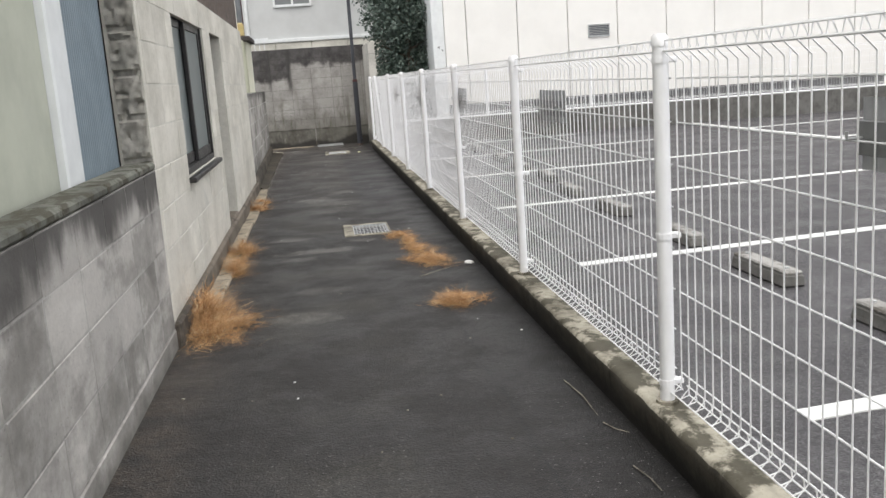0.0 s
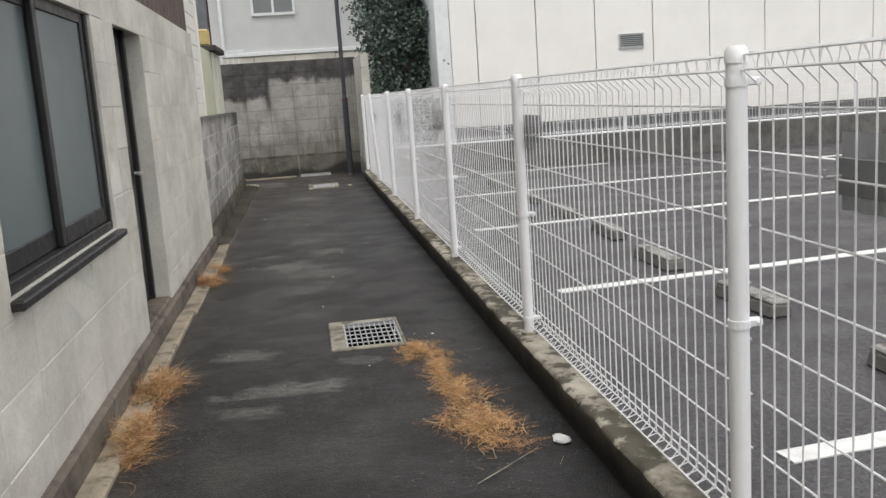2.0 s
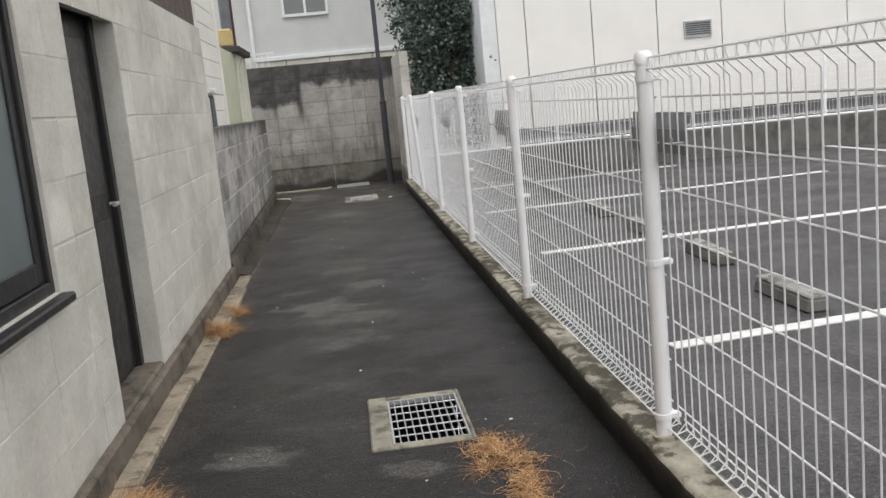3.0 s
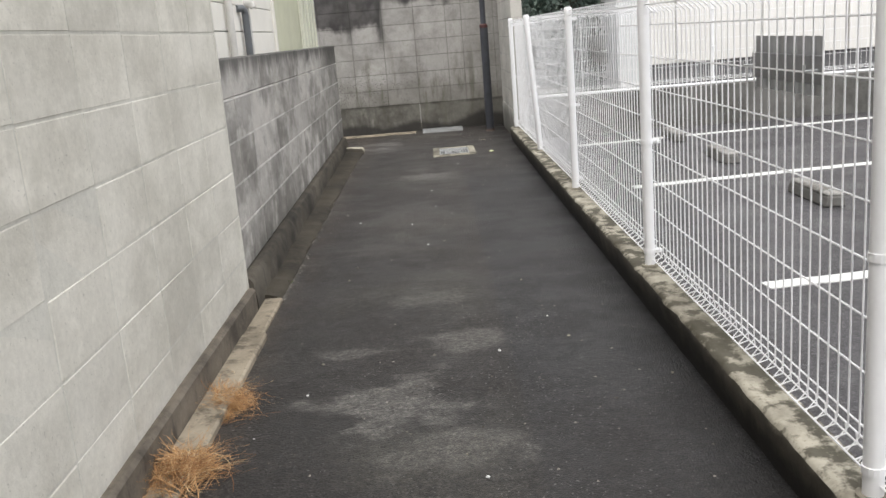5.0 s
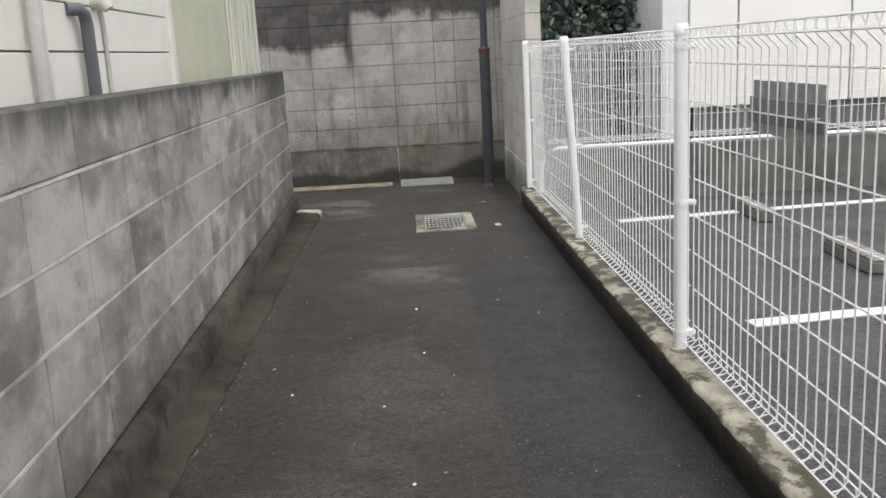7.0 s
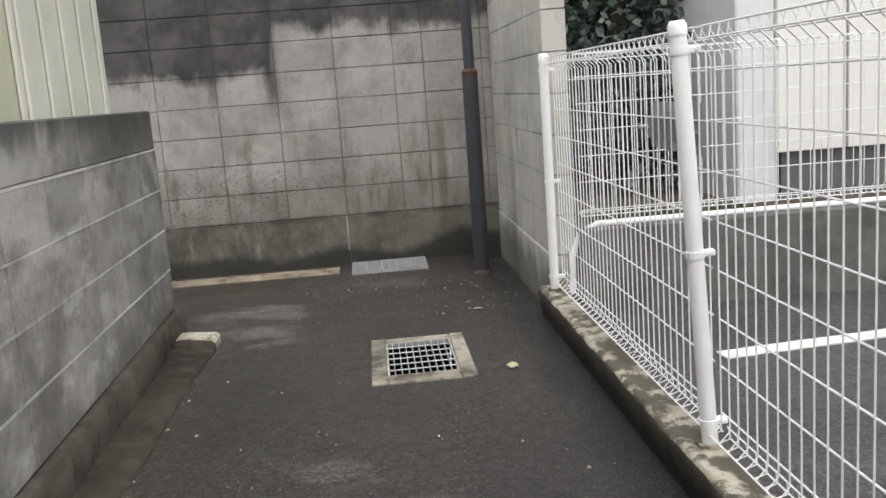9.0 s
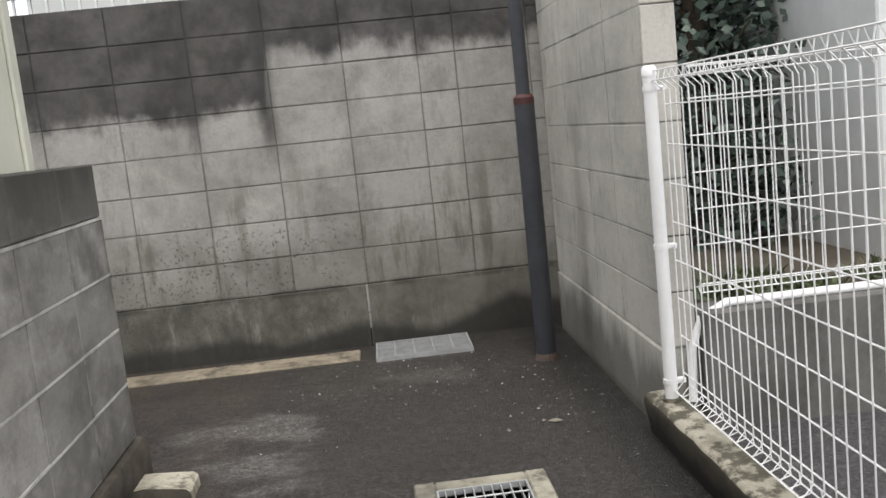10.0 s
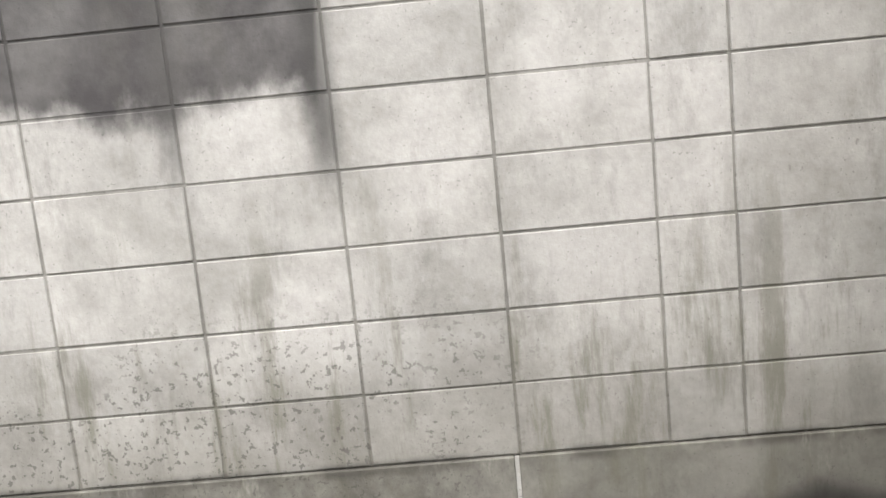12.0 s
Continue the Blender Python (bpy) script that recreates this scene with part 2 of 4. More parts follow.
    c = n.mix(0.6, c, n.mix(n.ramp(stones, 0.38, 0.66), (0.35,) * 3, (1.8,) * 3), "MULTIPLY")
    c = n.mix(0.6, c, n.mix(n.ramp(n.noise(30, 5, (1, 1, 1), 0.85), 0.40, 0.62), (0.4,) * 3, (1.75,) * 3), "MULTIPLY")
    chips = n.math("MULTIPLY", n.ramp(n.noise(80, 1), 0.685, 0.71), n.ramp(n.noise(1.7, 3), 0.4, 0.6, 0.35, 1.0))
    c = n.mix(n.math("MULTIPLY", chips, 0.9), c, (0.2, 0.195, 0.185))
    n.bump(coarse, 0.6, 0.005)
    n.bump(n.noise(45, 4, (1, 1, 1), 0.75), 0.5, 0.008)
    n.bump(n.noise(12, 4), 0.3, 0.02)
    return n.done(c, rough)


# dried silt on the asphalt: centre, half sizes and strength
SILT = ((-0.22, 4.1, 0.24, 0.13, 0.6), (-0.12, 4.75, 0.2, 0.1, 0.35), (-0.12, 6.02, 0.30, 0.14, 0.85), (-0.30, 5.8, 0.18, 0.1, 0.6), (-0.35, 6.66, 0.22, 0.16, 0.8),
        (0.22, 6.37, 0.15, 0.08, 0.5), (-0.1, 7.4, 0.2, 0.1, 0.35), (0.0, 8.18, 0.36, 0.22, 0.5), (-0.13, 9.05, 0.32, 0.36, 0.75), (0.05, 8.72, 0.26, 0.2, 0.6), (0.12, 9.68, 0.26, 0.18, 0.6),
        (-0.30, 9.62, 0.2, 0.1, 0.5), (0.06, 10.28, 0.28, 0.16, 0.5), (-0.25, 11.4, 0.3, 0.3, 0.25), (-0.03, 14.0, 0.3, 0.3, 0.9), (-0.12, 14.45, 0.2, 0.1, 0.5), (-0.6, 16.68, 0.34, 0.28, 1.0),
        (-0.5, 16.24, 0.26, 0.3, 0.9), (-0.1, 12.4, 0.3, 0.6, 0.25), (0.2, 17.2, 0.3, 0.2, 0.5))

M_END = concrete("weathered_block", (0.40, 0.386, 0.366), (0.225, 0.215, 0.198), 0.75, 0.5, 0.13, soot)
M_ENDFOOT = concrete("stained_cast_footing", (0.27, 0.262, 0.24), (0.06, 0.058, 0.05), 0.95, 0.85, 0.05, soot)
M_LOW = concrete("stained_block", (0.52, 0.495, 0.46), (0.185, 0.172, 0.155), 0.8, 0.1, 0.34, low_grime)
M_NEAR = concrete("grimy_block", (0.50, 0.476, 0.443), (0.18, 0.17, 0.157), 0.7, 0.1, 0.42, near_grime)
M_PALE = concrete("pale_painted_block", (0.69, 0.662, 0.592), (0.47, 0.447, 0.385), 0.75, 0.1, 0.12, grime(2.6, 0.05, 0.16))
M_RIGHT = concrete("return_block", (0.54, 0.52, 0.475), (0.33, 0.32, 0.285), 0.65, 0.5, 0.08, grime(2.4, 0.05, 0.45))
M_COPING = concrete("mossy_coping", (0.17, 0.172, 0.145), (0.07, 0.07, 0.06), 0.9, 0.4, 0.1, moss)
M_GREYSTONE = concrete("pale_grey_concrete", (0.36, 0.35, 0.33), (0.20, 0.195, 0.18), 0.7, 0.4, 0.15, dirt)
M_MORTAR = concrete("mortar", (0.25, 0.24, 0.22), (0.10, 0.096, 0.086), 0.6, 0.4, 0.12, soot)
M_MORTAR_PALE = concrete("pale_mortar", (0.66, 0.64, 0.575), (0.42, 0.405, 0.36), 0.6, 0.3)
M_MORTAR_BED = concrete("patchy_mortar_bed", (0.68, 0.66, 0.62), (0.24, 0.23, 0.212), 0.9, 0.45, 0.1)
M_MORTAR_LOW = concrete("low_wall_mortar", (0.44, 0.425, 0.395), (0.13, 0.125, 0.115), 0.9, 0.5)
M_FOOT = concrete("footing_concrete", (0.20, 0.17, 0.135), (0.042, 0.036, 0.03), 0.95, 0.8)
M_FOOTDAMP = concrete("damp_mouldy_footing", (0.12, 0.105, 0.084), (0.022, 0.02, 0.017), 0.9, 0.8, 0.1, dirt)
M_RETAIN = concrete("grey_retaining_concrete", (0.17, 0.165, 0.155), (0.07, 0.067, 0.06), 0.8, 0.5)
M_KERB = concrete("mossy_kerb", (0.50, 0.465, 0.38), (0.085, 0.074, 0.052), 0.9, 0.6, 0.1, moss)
M_KERB_SIDE = concrete("shaded_kerb_side", (0.075, 0.066, 0.052), (0.022, 0.020, 0.017), 0.9, 0.8, 0.12, kerb_foot)
M_MUDDY = concrete("muddy_concrete", (0.062, 0.053, 0.039), (0.022, 0.019, 0.015), 0.9, 0.4, 0.1, dirt)
M_PALESTONE = concrete("broken_pale_concrete", (0.55, 0.51, 0.41), (0.20, 0.175, 0.125), 0.8, 0.3, 0.1, dirt)
M_SAND = concrete("sandy_concrete", (0.38, 0.325, 0.245), (0.16, 0.135, 0.10), 0.8, 0.6, 0.12, dirt)
M_FRAME = concrete("grate_frame_concrete", (0.38, 0.355, 0.285), (0.12, 0.112, 0.09), 0.9, 0.5, 0.1, dirt)
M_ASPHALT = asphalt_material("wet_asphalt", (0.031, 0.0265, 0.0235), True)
M_LOT = asphalt_material("lot_asphalt", (0.06, 0.057, 0.06), False)
M_SOIL = concrete("bare_soil", (0.12, 0.10, 0.075), (0.06, 0.05, 0.04), 0.8, 0.1)
M_WHITE = plain("white_coated_steel", (0.90, 0.90, 0.905), 0.4, grain=0.03)
M_LINE = plain("road_paint", (0.74, 0.74, 0.72), 0.7, grain=0.12, scale=14)
M_PLATE = plain("dark_grey_plate", (0.17, 0.17, 0.175), 0.5, 0.2, scale=16)
M_BAND = plain("grey_band", (0.25, 0.25, 0.255), 0.45, 0.2, scale=16)
M_RIBBED = plain("grey_ribbed_sheet", (0.46, 0.46, 0.46), 0.6, scale=16)
M_POLE = plain("slate_painted_pole", (0.045, 0.048, 0.058), 0.5, grain=0.15, scale=12)
M_RED = plain("red_oxide_paint", (0.085, 0.026, 0.024), 0.6, grain=0.3, scale=20)
M_GALV = plain("galvanised_steel", (0.50, 0.51, 0.51), 0.5, 0.4, scale=20)
M_BRONZE = plain("dark_bronze_aluminium", (0.032, 0.03, 0.03), 0.4, 0.3)
M_BLUE = plain("blue_grey_cladding", (0.20, 0.25, 0.285), 0.55, grain=0.1, scale=5)
M_MINT = plain("pale_green_wall", (0.46, 0.475, 0.39), 0.75, grain=0.08, scale=4)
M_TRIM = plain("white_trim", (0.72, 0.74, 0.74), 0.5, grain=0.05)
M_FACADE = plain("white_facade", (0.80, 0.785, 0.75), 0.6, grain=0.03, scale=2)
M_JOINT = plain("facade_joint", (0.36, 0.35, 0.33), 0.8)
M_SIDING = plain("cream_siding", (0.86, 0.83, 0.76), 0.6, grain=0.05, scale=3)
M_SHED = plain("cream_green_panel", (0.60, 0.60, 0.45), 0.6, grain=0.06, scale=3)
M_SHED_RIB = plain("ivory_ribbed_panel", (0.74, 0.73, 0.62), 0.55, grain=0.06, scale=3)
M_BROWN = plain("brown_boards", (0.105, 0.075, 0.06), 0.7, grain=0.2, scale=7)
M_DARK = plain("dark_roofing", (0.05, 0.042, 0.04), 0.7)
M_GREYPIPE = plain("grey_plastic_pipe", (0.16, 0.17, 0.18), 0.5)
M_WHITEPIPE = plain("white_plastic_pipe", (0.68, 0.66, 0.62), 0.5)
M_HOUSE = plain("grey_render", (0.56, 0.57, 0.565), 0.8, grain=0.05, scale=2)
M_YELLOW = plain("yellowed_box", (0.58, 0.45, 0.2), 0.5)
M_BARK = plain("bark", (0.10, 0.075, 0.055), 0.9, grain=0.25, scale=20)
# near-black without gloss: the darkness below gratings is put into the colour
M_DEEP = plain("pit_shade_black", (0.006, 0.0065, 0.007), 0.9, spec=0.05)
M_INSIDE = plain("dim_interior", (0.05, 0.055, 0.055), 0.9)


def grit_material():
    n = Nodes("grit", 0.9, spec=0.2)
    return n.done(n.mix(n.island(), (0.06, 0.053, 0.045), (0.30, 0.28, 0.245)))


M_GRIT = grit_material()


def glass_material():
    n = Nodes("frosted_glass", 0.32)
    n.b.inputs["Transmission Weight"].default_value = 0.35
    n.bump(n.noise(160, 2), 0.12, 0.002)
    return n.done(n.mix(n.ramp(n.noise(1.5, 3), 0.3, 0.7), (0.13, 0.165, 0.17), (0.21, 0.25, 0.25)))


def clear_pane():
    n = Nodes("window_pane", 0.06)
    return n.done(n.mix(n.noise(1.2, 2), (0.10, 0.115, 0.12), (0.19, 0.2, 0.2)))


def straw_material():
    n = Nodes("dry_straw", 0.8, spec=0.2)
    c = n.mix(n.island(), (0.25, 0.115, 0.046), (0.78, 0.49, 0.24))
    c = n.mix(n.ramp(n.island(), 0.9, 0.97), c, (0.80, 0.66, 0.42))
    return n.done(n.mix(n.ramp(n.noise(22, 3), 0.4, 0.65, 0.0, 0.42), c, (0.15, 0.065, 0.025)))


def leaf_material(name, a, b):
    n = Nodes(name, 0.5)
    return n.done(n.mix(n.island(), a, b))


M_GLASS, M_PANE, M_STRAW = glass_material(), clear_pane(), straw_material()
M_LEAF = leaf_material("evergreen_leaf", (0.035, 0.06, 0.048), (0.12, 0.155, 0.125))
M_PALELEAF = leaf_material("pale_leaf", (0.27, 0.30, 0.14), (0.42, 0.43, 0.26))
M_WEED = leaf_material("weed_leaf", (0.03, 0.05, 0.015), (0.09, 0.11, 0.04))


# ---- mesh tools ----
def box(bm, x0, x1, y0, y1, z0, z1, bevel=0.0):
    made = bmesh.ops.create_cube(bm, size=1)["verts"]
    for v in made:
        v.co = Vector(((x0 + x1) / 2 + v.co.x * (x1 - x0), (y0 + y1) / 2 + v.co.y * (y1 - y0), (z0 + z1) / 2 + v.co.z * (z1 - z0)))
    if bevel:
        edges = list({e for v in made for e in v.link_edges})
        bmesh.ops.bevel(bm, geom=edges, offset=bevel, segments=1, affect="EDGES")


def tube(bm, points, radius, sides=8, caps=True):
    """A round bar along a line of points; radius: one number, or one for each point."""
    pts = [Vector(p) for p in points]
    rings = []
    for i, p in enumerate(pts):
        d = (pts[min(i + 1, len(pts) - 1)] - pts[max(i - 1, 0)]).normalized()
        a = d.orthogonal().normalized() if abs(d.z) < 0.9 else Vector((1, 0, 0)).cross(d).normalized()
        b = d.cross(a)
        r = radius[i] if isinstance(radius, (list, tuple)) else radius
        rings.append([bm.verts.new(p + r * (math.cos(2 * math.pi * k / sides) * a + math.sin(2 * math.pi * k / sides) * b)) for k in range(sides)])
    for q, s in zip(rings, rings[1:]):
        best = min(range(sides), key=lambda o: sum((q[k].co - s[(k + o) % sides].co).length for k in range(sides)))
        for k in range(sides):
            bm.faces.new((q[k], q[(k + 1) % sides], s[(k + 1 + best) % sides], s[(k + best) % sides]))
    if caps:
        bm.faces.new(rings[0][::-1])
        bm.faces.new(rings[-1])


def mesh_of(bm, name, material, smooth=False):
    bmesh.ops.recalc_face_normals(bm, faces=bm.faces)
    me = bpy.data.meshes.new(name)
    bm.to_mesh(me)
    bm.free()
    for m in material if isinstance(material, (list, tuple)) else [material]:
        me.materials.append(m)
    if smooth:
        for p in me.polygons:
            p.use_smooth = True
        me.set_sharp_from_angle(angle=radians(40))
    return me


def part(name, bm, material, parent=None, label="", smooth=False):
    ob = new(name, mesh_of(bm, name, material, smooth))
    ob.parent = parent
    if label:
        tagged(ob, label)
    return ob


def boxes(name, material, rows, parent=None, label="", bevel=0.0):
    bm = bmesh.new()
    for r in rows:
        box(bm, *r, bevel=bevel)
    return part(name, bm, material, parent, label)


def structure(ob, label, category):
    return tagged(ob, label, category, kind="structure")


def thing(name, label, category, group="", at=(0, 0, 0)):
    ob = new(name)
    ob.location = at
    return tagged(ob, label, category, group)


def sheet(name, xs, ys, holes, z, material):
    """A level ground sheet cut along the given lines, with holes left open."""
    bm = bmesh.new()
    v = {(x, y): bm.verts.new((x, y, z)) for x in xs for y in ys}
    for x0, x1 in zip(xs, xs[1:]):
        for y0, y1 in zip(ys, ys[1:]):
            if not any(a <= x0 and x1 <= b and c <= y0 and y1 <= d for a, b, c, d in holes):
                bm.faces.new((v[x0, y0], v[x1, y0], v[x1, y1], v[x0, y1]))
    return part(name, bm, material)


# ---- ground ----
PITS = [(0.07, 0.45, 6.56, 7.13), (0.03, 0.467, 15.23, 15.89)]
XS, YS = [0.03, 0.07, 0.45, 0.467], [6.56, 7.13, 15.23, 15.89]
structure(sheet("ground", [-400, *XS, 400], [-400, *YS, 400], PITS, -0.03, M_SOIL), "bare earth ground under and round the alley", "ground")
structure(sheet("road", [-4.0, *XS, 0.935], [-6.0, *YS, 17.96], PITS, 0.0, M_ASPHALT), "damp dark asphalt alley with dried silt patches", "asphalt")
structure(sheet("pavement", [1.0, 30.0], [-14.0, 16.05], [], 0.0, M_LOT), "grey asphalt parking lot beyond the mesh fence", "asphalt")


# ---- block walls ----
def rough_block(w, t, h, name, material, seed):
    """A hollow-core block seen from outside: chamfered, with slightly uneven corners. Length along local x, face towards -y."""
    rng = random.Random(seed)
    bm = bmesh.new()
    box(bm, -w / 2, w / 2, 0, t, -h / 2, h / 2, 0.0022)
    for v in bm.verts:
        v.co += Vector((rng.uniform(-1, 1), rng.uniform(-0.6, 0.6), rng.uniform(-1, 1))) * 0.0014
    return mesh_of(bm, name, material)


def block_wall(name, label, origin, turn, length, base, top, thick, cols, course, material, mortar, bond=0.0, gaps=(), joint=0.0075, recess=0.006):
    """A wall of separate blocks on a recessed mortar core. Local x runs along it, local -y is the seen face.
    cols: the uprights' places along it; bond: the shift of odd courses; gaps: openings (x0, x1, z0, z1)."""
    bm = bmesh.new()
    cuts_x = sorted({0.0, length, *[g[i] for g in gaps for i in (0, 1)]})
    cuts_z = sorted({base, top, *[g[i] for g in gaps for i in (2, 3) if base < g[i] < top]})
    for x0, x1 in zip(cuts_x, cuts_x[1:]):
        for z0, z1 in zip(cuts_z, cuts_z[1:]):
            if not any(g[0] <= x0 and x1 <= g[1] and g[2] <= z0 and z1 <= g[3] for g in gaps):
                box(bm, x0, x1, recess, thick, z0, z1)
    wall = part(name, bm, mortar)
    wall.matrix_world = pose(*origin, 0, 0, turn)
    structure(wall, label, "wall")
    shapes, k, rng = {}, 0, random.Random(len(label))
    z = base
    while z < top - 0.02:
        h = min(course, top - z)
        xs = sorted({0.0, length, *[c + (bond if k % 2 else 0) for c in cols if 0 < c + (bond if k % 2 else 0) < length]})
        for a, b in zip(xs, xs[1:]):
            spans = [(a, b)]
            for g in gaps:
                if g[2] < z + h / 2 < g[3]:
                    spans = [s for p, q in spans for s in ((p, min(q, g[0])), (max(p, g[1]), q)) if s[1] - s[0] > 0.03]
            for p, q in spans:
                size = (round(q - p - joint, 3), round(h - joint, 3), rng.randrange(3))
                if size not in shapes:
                    shapes[size] = rough_block(size[0], 0.03, size[1], "block", material, hash(size) & 1023)
                ob = new("block", shapes[size])
                ob.parent = wall
                ob.location = ((p + q) / 2, rng.uniform(-0.0015, 0.0015), z + h / 2)
        z += course
        k += 1
    return wall


def steps(a, b, d):
    return [a + d * i for i in range(int((b - a) / d) + 2)]


# ---- walls of the alley ----
# end wall: local x from world x -4.0
END_COLS = [x + 4.0 for x in (-3.69, -3.29, -2.89, -2.49, -2.09, -1.69, -1.29, -0.89, -0.49, -0.09, 0.31, 0.51, 0.91)]
end_wall = block_wall("wall_north", "grey concrete block wall with black rain staining", (-4.0, 17.96, 0), 0, 5.0, 0.346, 1.946, 0.12, END_COLS, 0.2, M_END, M_MORTAR, 0.0, (), 0.0075, 0.004)
for a, e in ((0.0, 2.19), (2.192, 3.894), (3.906, 5.0)):
    boxes("wall_footing", M_ENDFOOT, [(a, e, -0.008, 0.14, -0.05, 0.344)], end_wall, "cast concrete footing with damp dark foot", 0.003)

boxes("mortar_seam", M_GREYSTONE, [(3.8945, 3.9055, -0.005, 0.1, 0.10, 0.343)], end_wall, "pale mortar seam")

right_wall = block_wall("wall_east", "grey concrete block return wall beside the pole", (0.97, 17.955, 0), -90, 1.83, 0.30, 1.90, 0.12, [0.11, 0.52, 0.92, 1.33], 0.2, M_RIGHT, M_MORTAR_LOW, 0.0, (), 0.0075, 0.0025)
boxes("wall_footing", M_RIGHT, [(0.0, 1.83, -0.008, 0.125, -0.05, 0.297)], right_wall, "", 0.006)
boxes("wall_end", M_RIGHT, [(1.8305, 1.838, 0.0, 0.12, 0.302 + 0.2 * i, 0.496 + 0.2 * i) for i in range(8)], right_wall, "", 0.002)

# low garden wall, a touch askew to the alley: face from x -0.875 to x -0.945
LOW_TURN = 90 + math.degrees(math.atan2(0.07, 5.97))
low_wall = block_wall("wall_west", "low stained concrete block wall with black grimy top", (-0.875, 10.30, 0), LOW_TURN, 5.97, 0.17, 0.97, 0.12, steps(0.36, 5.9, 0.4), 0.2, M_LOW, M_MORTAR_LOW, 0.0, (), 0.009, 0.004)
for k, a in enumerate([0.0, *steps(0.36, 5.5, 0.4)]):
    b = min(0.36 if a == 0 else a + 0.4, 5.97)
    if b > a:
        boxes("coping_block", M_LOW, [(a + 0.005, b - 0.005, -0.001, 0.125, 0.977, 1.16)], low_wall, "", 0.006)
for k in range(1, 5):
    boxes("mortar_bed", M_MORTAR_BED, [(0.0, 5.968, -0.0015, 0.05, 0.1665 + 0.2 * k, 0.1755 + 0.2 * k)], low_wall, "pale mortar bed")
boxes("mortar_seam", M_GREYSTONE, [(5.554, 5.566, -0.001, 0.04, 0.172, 0.97)], low_wall, "pale upright mortar seam")
bm = bmesh.new()
rings = []
for k in range(121):
    x = 5.99 * k / 120
    out = 0.03 * (1 - 0.7 * x / 5.99)
    ring = []
    for y, z in ((0.1, -0.05), (0.1, 0.16), (-0.002, 0.165), (-0.018 - out * 0.6, 0.160), (-0.026 - out * 0.8, 0.140), (-0.028 - out, 0.05), (-0.03 - out * 1.2, -0.05)):
        p = Vector((x, y, z))
        ring.append(bm.verts.new((x, y + (0.010 * noise.noise(p * 8) + 0.005 * noise.noise(p * 25) if y < 0 else 0.0), z + (0.007 * noise.noise(p * 11) if 0 < z < 0.16 else 0.0))))
    rings.append(ring)
for q, t in zip(rings, rings[1:]):
    for m in range(6):
        bm.faces.new((q[m], q[m + 1], t[m + 1], t[m]))
bm.faces.new(rings[0])
bm.faces.new(rings[-1][::-1])
part("wall_footing", bm, M_FOOTDAMP, low_wall, "damp dark concrete footing", True)
boxes("wall_end", M_LOW, [(5.972, 5.979, 0.002, 0.118, 0.173 + 0.2 * i, 0.366 + 0.2 * i) for i in range(4)], low_wall, "", 0.002)

near_wall = block_wall("wall_southwest", "low grimy concrete block wall with dark coping", (-0.84, -5.0, 0), 90, 8.78, 0.10, 0.872, 0.12, steps(0.08, 8.7, 0.4), 0.2, M_NEAR, M_MORTAR_LOW, 0.0, (), 0.008, 0.002)
for i in range(15):
    a = -0.02 + 0.6 * i
    if a < 8.7:
        boxes("coping_block", M_COPING, [(max(a, 0) + 0.001, min(a + 0.599, 8.78), -0.003, 0.135, 0.872, 0.912)], near_wall, "dark mossy coping", 0.012)
boxes("wall_footing", M_NEAR, [(0.0, 8.78, -0.004, 0.12, -0.05, 0.097)], near_wall, "", 0.006)

# block building: face at x -0.84, y 3.78 to 10.27
WIN = (1.10, 2.62, 0.73, 1.73)
DOOR = (3.11, 3.87, 0.07, 1.77)
house_wall = block_wall("wall_building", "pale painted concrete block building wall", (-0.84, 3.78, 0), 90, 6.49, 0.07, 1.87, 0.15, steps(0.06, 6.4, 0.4), 0.2, M_PALE, M_MORTAR_PALE, 0.0, (WIN, DOOR), 0.008, 0.0018)
boxes("wall_footing", M_FOOT, [(0.0, 6.49, -0.03, 0.1, -0.05, 0.128)], house_wall, "rough damp footing ledge", 0.012)
boxes("door_jamb", M_PALE, [(3.874, 3.90, 0.031, 0.14, 0.074 + 0.2 * i, 0.267 + 0.2 * i) for i in range(9)], house_wall, "", 0.003)
boxes("door_jamb", M_PALE, [(3.08, 3.106, 0.031, 0.16, 0.07, 1.77)], house_wall)
boxes("door_step", M_FOOT, [(3.11, 3.87, -0.002, 0.30, -0.04, 0.15)], house_wall, "worn concrete threshold", 0.01)

# broken, unrendered end of the block building
bm = bmesh.new()
rows = []
for k in range(261):
    z = 0.912 + 0.01 * k
    row = []
    for m in range(17):
        x = -0.968 + 0.123 * m / 16
        p = Vector((x, 0.0, z))
        d = 0.024 * noise.noise(p * 14) + 0.012 * noise.noise(p * 40) - (0.02 if k % 20 in (0, 1, 2) else 0.0)
        d -= 0.02 * max(0.0, noise.noise(p * 24 + Vector((3, 0, 0))) - 0.25) * 3
        row.append(bm.verts.new((x + (0.01 * noise.noise(p * 22) if m in (0, 16) else 0.0), 3.745 - d, z)))
    rows.append(row)
for q, s in zip(rows, rows[1:]):
    for m in range(16):
        bm.faces.new((q[m], q[m + 1], s[m + 1], s[m]))
bmesh.ops.solidify(bm, geom=bm.faces[:], thickness=0.03)
broken = part("wall_broken_edge", bm, M_RIGHT, None, "", True)
structure(broken, "broken unrendered block edge of the building", "wall")

